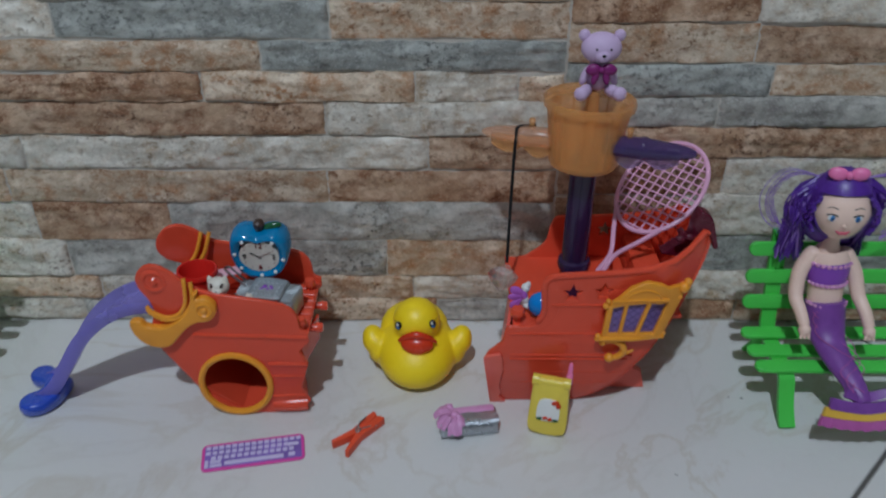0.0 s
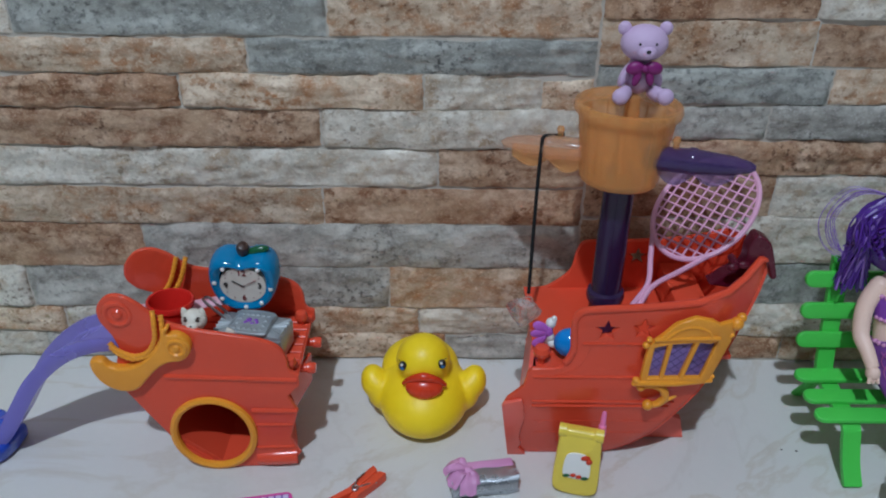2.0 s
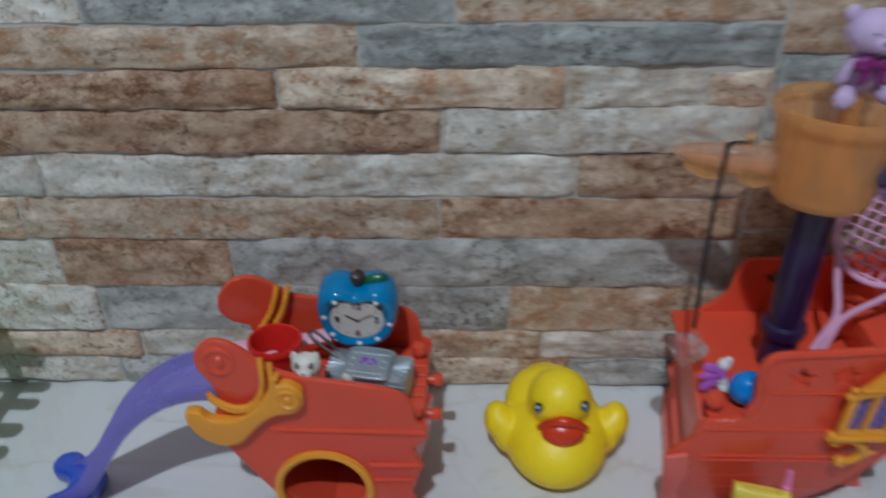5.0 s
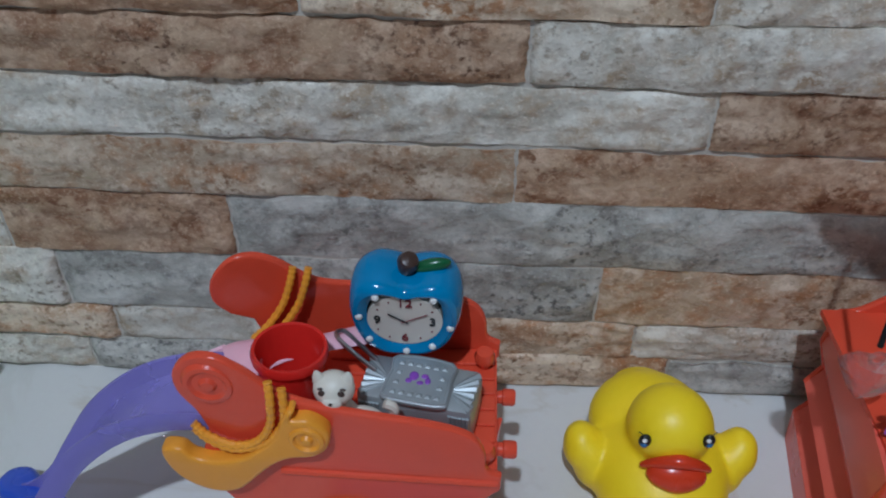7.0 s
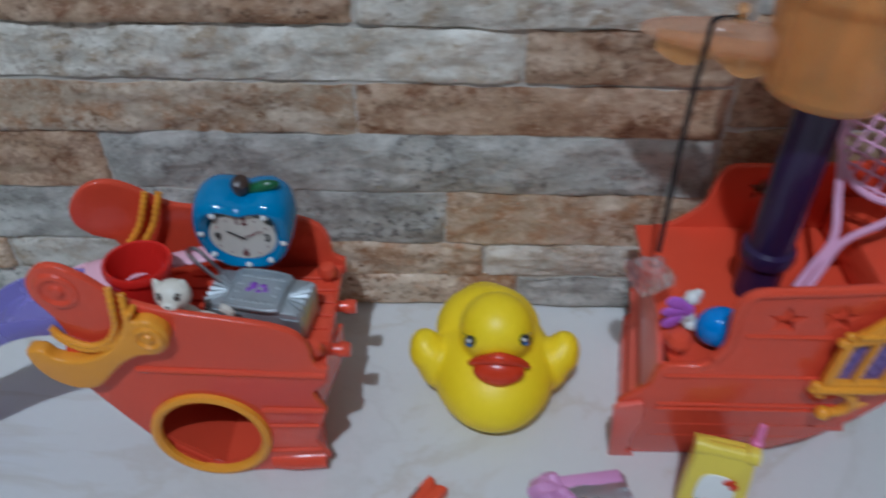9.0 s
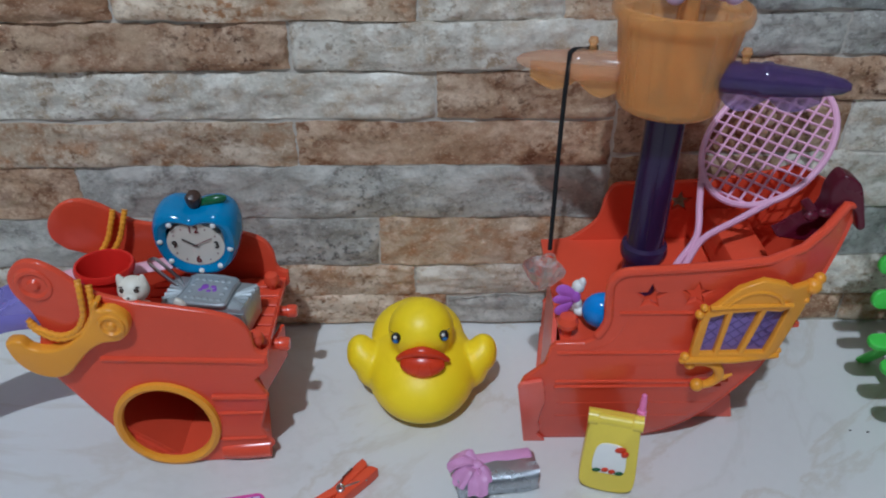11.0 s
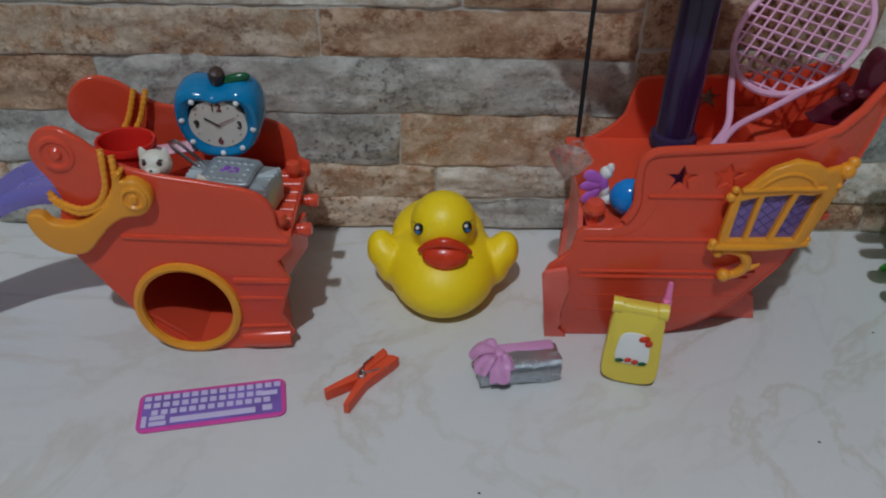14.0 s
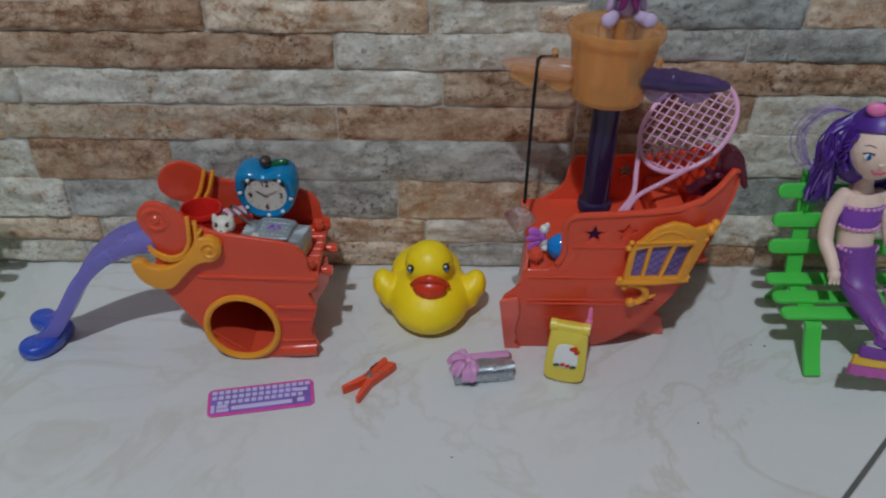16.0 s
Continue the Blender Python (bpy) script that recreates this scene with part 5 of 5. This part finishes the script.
def petal(length, half, lift, curl, seed):
    """A creased ribbon end that fans out from the knot along x."""
    bm = bmesh.new()
    rows = []
    for i in range(9):
        u = i / 8
        wd = half * (0.22 + 0.78 * min(1.0, u * 1.5))
        row = []
        for j in range(7):
            q = j / 3 - 1
            z = lift * math.sin(math.pi * u * 0.9) - curl * u * u + 0.0009 * math.cos(q * 4.5 + seed) * u + 0.0005 * math.sin(u * 9 + seed)
            row.append(bm.verts.new((length * u * (1 - 0.10 * q * q) + (0.0006 * math.sin(j * 2.1 + seed) if i == 8 else 0), wd * q, z)))
        rows.append(row)
    for r0, r1 in zip(rows, rows[1:]):
        for j in range(6):
            bm.faces.new((r0[j], r0[j + 1], r1[j + 1], r1[j]))
    bm.normal_update()
    bmesh.ops.solidify(bm, geom=bm.faces[:], thickness=0.0007)
    return bm


knot = Vector((-0.0075, 0.0008, 0.0112))
for nm, ang, length, half, lift, curl, sd in (("bow_loop", 165, 0.0135, 0.0046, 0.0050, 0.0020, 0.4), ("bow_loop", 128, 0.0110, 0.0036, 0.0042, 0.0010, 2.0), ("bow_loop", 205, 0.0125, 0.0046, 0.0034, 0.0050, 3.1), ("ribbon_tail", 262, 0.0120, 0.0046, 0.0026, 0.0068, 1.2), ("ribbon_tail", 300, 0.0085, 0.0034, 0.0024, 0.0050, 4.6)):
    own = petal(length, half, lift, curl, sd)
    own.transform(gm @ Matrix.Translation(knot) @ pose(0, 0, 0, 0, 0, ang) @ Matrix.Scale(0.80, 4))
    part(nm, own, LILAC, gift)
part("knot", ball(gm @ (knot + Vector((0, 0, 0.0010))), (0.0026, 0.0022, 0.0018), u=16, v=10), LILAC, gift)


# ---- bench and doll ----
def bench_thing(label):
    b = thing("toy_bench", (0.45, 0.385, 0), label, "toy bench", "green toy benches")
    xl, xr = 0.3790, 0.5210

    def slat(y, z, tilt):
        n = 8
        h = 0.0042
        loop = [(xl + h - h * math.sin(a), h * math.cos(a)) for a in np.linspace(0, math.pi, n)] + [(xr - h + h * math.sin(a), -h * math.cos(a)) for a in np.linspace(0, math.pi, n)]
        own = plate([loop], 0, 0.0028, 0.0008)
        own.transform(pose(0, y, z, tilt, 0, 0))
        part("slat", own, GREEN, b)

    for y, z in ((0.4130, 0.0785), (0.4095, 0.0625), (0.4060, 0.0475)):
        slat(y, z, -12)
    for y, z in ((0.3980, 0.0310), (0.3850, 0.0285), (0.3715, 0.0285)):
        slat(y, z, -82)
    for x in (0.3960, 0.5040):
        prof = curve([(0, 0.4175, 0.0890), (0, 0.4150, 0.0780), (0, 0.4085, 0.0480), (0, 0.4040, 0.0310), (0, 0.3980, 0.0275), (0, 0.3800, 0.0255), (0, 0.3690, 0.0245), (0, 0.3650, 0.0180), (0, 0.3600, 0.0090), (0, 0.3530, 0.0010)], 4)
        bm = bmesh.new()
        rows = []
        for i, p in enumerate(prof):
            dd = (prof[min(i + 1, len(prof) - 1)] - prof[max(i - 1, 0)]).normalized()
            nn = Vector((0, -dd.z, dd.y)) * 0.0014
            rows.append([bm.verts.new((x + sx, p.y + k * nn.y, max(0.0002, p.z + k * nn.z))) for sx, k in ((-0.0042, -1), (0.0042, -1), (0.0042, 1), (-0.0042, 1))])
        for r0, r1 in zip(rows, rows[1:]):
            for j in range(4):
                bm.faces.new((r0[j], r0[(j + 1) % 4], r1[(j + 1) % 4], r1[j]))
        bm.faces.new(rows[0])
        bm.faces.new(rows[-1])
        part("leg_frame", bm, GREEN, b)
        part("back_leg", tube([(x, 0.4045, 0.0290), (x, 0.4120, 0.0130), (x, 0.4200, 0.0014)], 0.0038, 10, flat=0.5), GREEN, b)
    return b


bench = bench_thing("bright green plastic slatted toy bench holding a doll")
other = copy_thing(bench, pose(-0.1295, 0.3850, 0))
other["label"] = "bright green plastic slatted toy bench, empty"

doll = thing("mermaid_doll", (0.425, 0.385, 0.03), "mermaid doll with purple hair and purple tail", "doll")
bm = bmesh.new()
hc = Vector((0.4172, 0.3945, 0.1142))
own = bmesh.new()
bmesh.ops.create_uvsphere(own, u_segments=32, v_segments=24, radius=1)
for v in own.verts:
    x, y, z = v.co
    k = 1.0 - 0.16 * max(0, -z) ** 1.3
    v.co = Vector((x * 0.0164 * k, y * 0.0150 * k, z * 0.0186))
own.transform(Matrix.Translation(hc) @ pose(0, 0, 0, -6, -5, -14))
merge(bm, own, 0)
fm = Matrix.Translation(hc) @ pose(0, 0, 0, -6, -5, -14)


def on_face(x, z, lift=0.0):
    k = 1.0 - 0.16 * max(0, -z / 0.019) ** 1.3
    yy = -0.0150 * k * math.sqrt(max(0.02, 1 - (x / (0.0158 * k)) ** 2 - (z / 0.019) ** 2))
    return fm @ Vector((x, yy - lift, z))


for s in (-1, 1):
    ball(on_face(s * 0.0066, -0.0005, -0.0006), (0.0028, 0.0011, 0.0021), bm, u=14, v=10, mat=2)
    ball(on_face(s * 0.0066, -0.0006, 0.0000), (0.0016, 0.0009, 0.0019), bm, u=12, v=8, mat=6)
    ball(on_face(s * 0.0066, -0.0006, 0.0005), (0.0007, 0.0006, 0.0008), bm, u=8, v=6, mat=7)
    tube([on_face(s * 0.0040, 0.0012, 0.0003), on_face(s * 0.0068, 0.0020, 0.0003), on_face(s * 0.0096, 0.0010, 0.0003)], 0.0004, 6, bm, mat=7)
    tube([on_face(s * 0.0042, 0.0052, 0.0001), on_face(s * 0.0070, 0.0060, 0.0001), on_face(s * 0.0098, 0.0050, 0.0001)], 0.00025, 5, bm, mat=8)
    ball(fm @ Vector((s * 0.0156, 0.001, -0.002)), (0.0018, 0.0028, 0.0036), bm, u=12, v=8, mat=0)
ball(on_face(0, -0.0050, -0.0002), (0.0015, 0.0014, 0.0013), bm, u=12, v=8, mat=0)
tube([on_face(-0.0038, -0.0088, -0.0001), on_face(-0.0018, -0.0104, 0.0002), on_face(0.0018, -0.0104, 0.0002), on_face(0.0038, -0.0088, -0.0001)], [0.0005, 0.0011, 0.0011, 0.0005], 8, bm, mat=9)
head_bm = bm
bm = bmesh.new()
nk = Vector((0.4190, 0.3985, 0.0920))
tube([nk + Vector((0, 0, 0.008)), nk, nk - Vector((0, 0, 0.006))], [0.0042, 0.0045, 0.0070], 16, bm, mat=0)
torso = [(0.4195, 0.3985, 0.0870), (0.4200, 0.3975, 0.0830), (0.4205, 0.3960, 0.0760), (0.4210, 0.3940, 0.0680), (0.4215, 0.3925, 0.0600), (0.4220, 0.3900, 0.0520)]
tube(torso, [0.0095, 0.0115, 0.0110, 0.0096, 0.0092, 0.0105], 20, bm, flat=0.72, up=(0, 1, 0), mat=0)
tube([(0.4202, 0.3970, 0.0815), (0.4205, 0.3960, 0.0760), (0.4209, 0.3946, 0.0700)], [0.0118, 0.0117, 0.0104], 20, bm, flat=0.74, up=(0, 1, 0), mat=5)
tail = curve([(0.4218, 0.3915, 0.0590), (0.4225, 0.3870, 0.0480), (0.4240, 0.3780, 0.0390), (0.4260, 0.3670, 0.0340), (0.4290, 0.3570, 0.0300), (0.4320, 0.3490, 0.0250), (0.4335, 0.3440, 0.0215)], 5)
tube(tail, [0.0106 + 0.0012 * math.sin(math.pi * min(1, 3 * i / len(tail))) - 0.0068 * i / len(tail) for i in range(len(tail))], 20, bm, flat=0.85, mat=3)
for k in range(3):
    rows = [tail[i] + Vector((0.011 * math.cos(0.35 * i + k), -0.004 - 0.002 * math.sin(0.5 * i), 0.0075)) * (1 - 0.55 * i / len(tail)) for i in range(4, len(tail) - 4)]
    tube(rows, 0.00022, 5, bm, mat=10)
for z0, z1, y0, mt, wd in ((0.0210, 0.0250, 0.3450, 3, 0.0110), (0.0165, 0.0210, 0.3415, 3, 0.0190), (0.0135, 0.0168, 0.3390, 4, 0.0225), (0.0095, 0.0138, 0.3365, 10, 0.0245)):
    n = 22
    a = [Vector((0.4340 + wd * (2 * k / n - 1) * 0.95, y0 + 0.0030, z1 + 0.004 * abs(2 * k / n - 1) ** 1.5)) for k in range(n + 1)]
    b = [Vector((0.4340 + wd * (2 * k / n - 1) * 1.04, y0 - 0.0005 + (0.0009 * math.sin(k * 2.1) if mt == 10 else 0), z0 + 0.004 * abs(2 * k / n - 1) ** 1.5)) for k in range(n + 1)]
    own = bmesh.new()
    va, vb = [own.verts.new(p) for p in a], [own.verts.new(p) for p in b]
    for k in range(n):
        own.faces.new((va[k], va[k + 1], vb[k + 1], vb[k]))
    own.normal_update()
    bmesh.ops.solidify(own, geom=own.faces[:], thickness=0.0022)
    merge(bm, own, mt)
for s, pts in ((-1, [(0.4110, 0.3980, 0.0850), (0.4055, 0.3950, 0.0760), (0.4035, 0.3890, 0.0640), (0.4045, 0.3815, 0.0590), (0.4060, 0.3760, 0.0535)]), (1, [(0.4285, 0.3980, 0.0850), (0.4345, 0.3950, 0.0760), (0.4375, 0.3890, 0.0640), (0.4395, 0.3815, 0.0585), (0.4410, 0.3760, 0.0520)])):
    line = curve(pts, 4)
    tube(line, [0.0046 - 0.0018 * i / len(line) for i in range(len(line))], 14, bm, mat=0)
    h0 = Vector(pts[-1])
    ball(h0 + Vector((0, -0.0014, -0.0020)), (0.0032, 0.0034, 0.0036), bm, u=14, v=10, mat=0)
    for k in range(3):
        tube([h0 + Vector((0.0016 * (k - 1), -0.0030, -0.0030)), h0 + Vector((0.0022 * (k - 1), -0.0042, -0.0060))], [0.0011, 0.0008], 6, bm, mat=0)
    ball(Vector((pts[0][0], pts[0][1], pts[0][2] - 0.0005)), 0.0046, bm, u=14, v=10, mat=0)
for cx4, cy4, cz4, rr in ((0.4202, 0.3972, 0.0818, 0.0114), (0.4209, 0.3946, 0.0704, 0.0101), (0.4218, 0.3912, 0.0592, 0.0104)):
    for k in range(11):
        a = math.radians(195 + 15 * k)
        ball((cx4 + rr * math.cos(a), cy4 + rr * 0.76 * math.sin(a), cz4), (0.0015, 0.0010, 0.0012), bm, u=8, v=6, mat=13)
body_bm = bm
bm = head_bm
# hair: a cap and many locks
own = bmesh.new()
bmesh.ops.create_uvsphere(own, u_segments=32, v_segments=20, radius=1)
for v in own.verts:
    x, y, z = v.co
    v.co = Vector((x * 0.0186, y * 0.0172 + 0.0024, z * 0.0218 + 0.0030))
    if v.co.y < -0.0060 and v.co.z < 0.0120:
        v.co.y = -0.0060
own.transform(fm)
merge(bm, own, 1)
ball(fm @ Vector((0, 0.0105, -0.0040)), (0.0225, 0.0110, 0.0240), bm, mat=1)
rng = random.Random(4)
for k in range(460):
    s = -1 if k % 2 else 1
    a0 = rng.uniform(0.15, 1.0)
    start = fm @ Vector((s * 0.0135 * a0, rng.uniform(-0.003, 0.010), 0.0195 - 0.007 * a0 + rng.uniform(0, 0.005)))
    out = rng.uniform(0.018, 0.026)
    low = rng.uniform(0.070, 0.098)
    pts = [start, fm @ Vector((s * out * 0.95, rng.uniform(-0.002, 0.013), 0.008)), Vector((hc.x + s * rng.uniform(0.016, 0.025), 0.4000 + rng.uniform(-0.004, 0.012), 0.105)), Vector((hc.x + s * rng.uniform(0.010, 0.025), 0.4040 + rng.uniform(0, 0.010), low))]
    tube(curve(pts, 4), rng.uniform(0.0003, 0.0008), 4, bm, mat=11 if k % 9 == 0 else 1)
for s in (-1, 1):
    for k in range(3):
        pts = curve([fm @ Vector((s * 0.0135, -0.0090, 0.0105)), fm @ Vector((s * (0.0170 + 0.0008 * k), -0.0100 + 0.002 * k, 0.003)), fm @ Vector((s * (0.0175 + 0.001 * k), -0.0075 + 0.002 * k, -0.006)), fm @ Vector((s * 0.0150, -0.0050, -0.0130))], 8)
        pts = [p + Vector((0.0008 * math.sin(i * 1.1 + k * 2), 0.0008 * math.cos(i * 1.1 + k * 2), 0)) for i, p in enumerate(pts)]
        tube(pts, 0.0010, 6, bm, mat=1)
for k in range(26):
    s = -1 if k % 2 else 1
    r = rng.uniform(0.9, 1.12)
    st = fm @ Vector((s * 0.010, 0.006, 0.017))
    pts = [st, fm @ Vector((s * 0.028 * r, 0.010 + rng.uniform(-.003, .003), 0.0180 * r)), fm @ Vector((s * 0.0390 * r, 0.012 + rng.uniform(-.003, .003), 0.004)), fm @ Vector((s * 0.036 * r, 0.012, -0.012 * r)), fm @ Vector((s * 0.026, 0.012, -0.022 + rng.uniform(-.004, .004)))]
    tube(curve(pts, 6), 0.00016, 4, bm, mat=11)
for s in (-1, 1):
    own = ball((0, 0, 0), (0.0056, 0.0028, 0.0040), u=18, v=12)
    own.transform(fm @ pose(s * 0.0056, -0.0060, 0.0238, 0, -s * 10, 0))
    merge(bm, own, 12)
ball(fm @ Vector((0, -0.0076, 0.0234)), (0.0022, 0.0022, 0.0026), bm, u=14, v=10, mat=12)
for v in bm.verts:
    v.co = hc + (v.co - hc) * 0.88
for v in body_bm.verts:
    low = min(1.0, max(0.0, (0.048 - v.co.z) / 0.022))
    v.co.z += 0.0060 * low
    v.co.x += -0.0030 * low
merge(bm, body_bm)
for v in bm.verts:
    v.co.x -= 0.0042
part("doll_figure", bm, [SKIN, HAIR, WHITE, SCALE, FIN_Y, VIOLET, EYE_BLUE, BLACK, BROWN, LIP, FIN_P, HAIR_LIGHT, PINK, LILAC], doll)

for cx1, cy1, r in ((0.3280, 0.3200, 0.0004), (0.3790, 0.3770, 0.0005), (0.3720, 0.3780, 0.0004), (0.2060, 0.2970, 0.0004)):
    crumb = tagged(part("crumb", ball((cx1, cy1, r * 0.5), (r * 1.5, r, r * 0.6), u=8, v=6), BROWN), "tiny dark crumb lying on the floor tile", "crumb", "crumbs on the floor")

# ---- floor tiles, laid diagonally ----
TS = 0.50
r2 = math.sqrt(0.5)
for i in range(-4, 5):
    for j in range(-5, 5):
        cx0, cy0 = 0.1515 + (i - 0.5) * TS * r2 + (j + 0.5) * TS * r2, 0.0445 - (i - 0.5) * TS * r2 + (j + 0.5) * TS * r2
        if not (X0 - 0.3 < cx0 < X1 + 0.3 and Y0 - 0.3 < cy0 < WALL_Y + 0.3):
            continue
        own = box(-TS / 2 + 0.0012, TS / 2 - 0.0012, -TS / 2 + 0.0012, TS / 2 - 0.0012, -0.0080, 0.0, 0.0006, seg=1)
        own.transform(pose(cx0, cy0, 0, 0, 0, 45))
        for co, no in (((X0, 0, 0), (-1, 0, 0)), ((X1, 0, 0), (1, 0, 0)), ((0, Y0, 0), (0, -1, 0)), ((0, WALL_Y - 0.0005, 0), (0, 1, 0))):
            bmesh.ops.bisect_plane(own, geom=own.verts[:] + own.edges[:] + own.faces[:], plane_co=co, plane_no=no, clear_outer=True)
        if own.faces:
            part("tile", own, MARBLE, floor, smooth=0)
        else:
            own.free()

# ---- stone strips of the back wall ----
SEAM = 0.2740
LEFT = [
    (0.0015, 0.0180, [(-0.02, "W"), (0.10, "G"), (0.205, "T"), (SEAM, "G")]),
    (0.0180, 0.0350, [(-0.006, "T"), (0.085, "W"), (0.19, "T"), (SEAM, "W")]),
    (0.0350, 0.0610, [(-0.021, "W"), (0.044, "G"), (0.174, "G"), (SEAM, "T")]),
    (0.0610, 0.0870, [(-0.035, "W"), (0.046, "B"), (SEAM, "G")]),
    (0.0870, 0.1090, [(-0.045, "T"), (0.1415, "T"), (SEAM, "B")]),
    (0.1090, 0.1300, [(-0.03, "W"), (0.2000, "W"), (SEAM, "B")]),
    (0.1300, 0.1500, [(0.1430, "B"), (SEAM, "W")]),
    (0.1500, 0.1670, [(0.0770, "B"), (0.1930, "T"), (0.2490, "W"), (SEAM, "T")]),
    (0.1670, 0.1850, [(0.1110, "T"), (SEAM, "S")]),
    (0.1850, 0.2050, [(0.0050, "W"), (0.1490, "S"), (SEAM, "T")]),
    (0.2050, 0.2260, [(0.0740, "G"), (0.2300, "B"), (SEAM, "T")]),
    (0.2260, 0.2480, [(-0.01, "T"), (0.12, "W"), (SEAM, "G")]),
    (0.2480, 0.2700, [(0.08, "B"), (SEAM, "W")]),
]
RIGHT = [
    (0.0015, 0.0180, [(0.395, "B"), (0.60, "T")]),
    (0.0180, 0.0400, [(0.345, "W"), (0.60, "W")]),
    (0.0400, 0.0660, [(0.36, "T"), (0.60, "S")]),
    (0.0660, 0.0930, [(0.348, "B"), (0.60, "W")]),
    (0.0930, 0.1170, [(0.3710, "B"), (0.60, "W")]),
    (0.1170, 0.1360, [(0.60, "B")]),
    (0.1360, 0.1540, [(0.3600, "G"), (0.60, "G")]),
    (0.1540, 0.1720, [(0.3860, "S"), (0.60, "T")]),
    (0.1720, 0.1940, [(0.3740, "T"), (0.60, "B")]),
    (0.1940, 0.2220, [(0.3720, "B"), (0.60, "W")]),
    (0.2220, 0.2460, [(0.33, "W"), (0.60, "T")]),
    (0.2460, 0.2700, [(0.42, "G"), (0.60, "B")]),
]
KIND = {"W": S_WHITE, "G": S_GREY, "T": S_TAN, "B": S_BROWN, "S": S_BLUE}
rs = random.Random(11)


def strip_stone(x0, x1, z0, z1, mat):
    """One split-face strip: a front with an uneven face and ragged, rounded edges."""
    nx, nz = max(6, int((x1 - x0) / 0.0022)), 12
    proud = 0.0026 + rs.random() * 0.0020
    gap = rs.choice((0.0004, 0.0008, 0.0016))
    seed = Vector((rs.random() * 50, rs.random() * 50, rs.random() * 50))
    bm = bmesh.new()
    rows = []
    for j in range(nz + 1):
        row = []
        for i in range(nx + 1):
            u, v = i / nx, j / nz
            x = x0 + 0.0005 + (x1 - x0 - 0.0010) * u
            if 0 < j < nz and i in (0, nx):
                x += 0.0009 * noise.noise(Vector((v * 9, i, 1)) + seed)
            low = z0 + 0.0003 + 0.0009 * noise.noise(Vector((x * 38, 2, z0 * 90))) + 0.0004 * noise.noise(Vector((x * 150, 7, z0 * 90)))
            high = z1 - gap + 0.0018 * noise.noise(Vector((x * 45, 9, z0 * 90))) + 0.0008 * noise.noise(Vector((x * 170, 4, z0 * 90)))
            z = low + (high - low) * v
            edge = min(1.0, max(0.0, min((x - x0) / 0.003, (x1 - x) / 0.003)))
            slope = 0.86 + 0.14 * min(1.0, v / 0.12) - 0.34 * max(0.0, (v - 0.72) / 0.28) ** 1.4
            h = proud * slope * (0.45 + 0.55 * edge) + (0.0016 * noise.noise(Vector((x * 50, z * 100, 0)) + seed) + 0.0009 * noise.noise(Vector((x * 130, z * 220, 5)) + seed) + 0.00035 * noise.noise(Vector((x * 360, z * 420, 9)) + seed) - 0.0008 * max(0.0, 0.12 - abs(noise.noise(Vector((x * 22, z * 150, 3)) + seed))) / 0.12) * edge * (1 if 0 < j < nz else 0.5)
            row.append(bm.verts.new((x, WALL_Y - max(0.0021, h), z)))
        rows.append(row)
    for r0, r1 in zip(rows, rows[1:]):
        for i in range(nx):
            bm.faces.new((r0[i], r0[i + 1], r1[i + 1], r1[i]))
    rim = [v for v in rows[0]] + [r[-1] for r in rows[1:]] + rows[-1][-2::-1] + [r[0] for r in rows[-2:0:-1]]
    deep = [bm.verts.new((v.co.x, WALL_Y + 0.002, v.co.z)) for v in rim]
    for k in range(len(rim)):
        bm.faces.new((rim[k], deep[k], deep[(k + 1) % len(rim)], rim[(k + 1) % len(rim)]))
    part("stone", bm, mat, wall_back, smooth=60)


for rows_, start in ((LEFT, -0.22), (RIGHT, SEAM + 0.0003)):
    for z0, z1, cells in rows_:
        x = start
        for x1, kind in cells:
            strip_stone(x, x1, z0, z1, KIND[kind])
            x = x1
z = 0.27
while z < 0.50:
    h = rs.uniform(0.017, 0.026)
    x = -0.22
    while x < 0.60:
        x1 = min(0.60, x + rs.uniform(0.10, 0.24))
        strip_stone(x, x1, z, z + h, KIND[rs.choice("WGTBST")])
        x = x1
    z += h
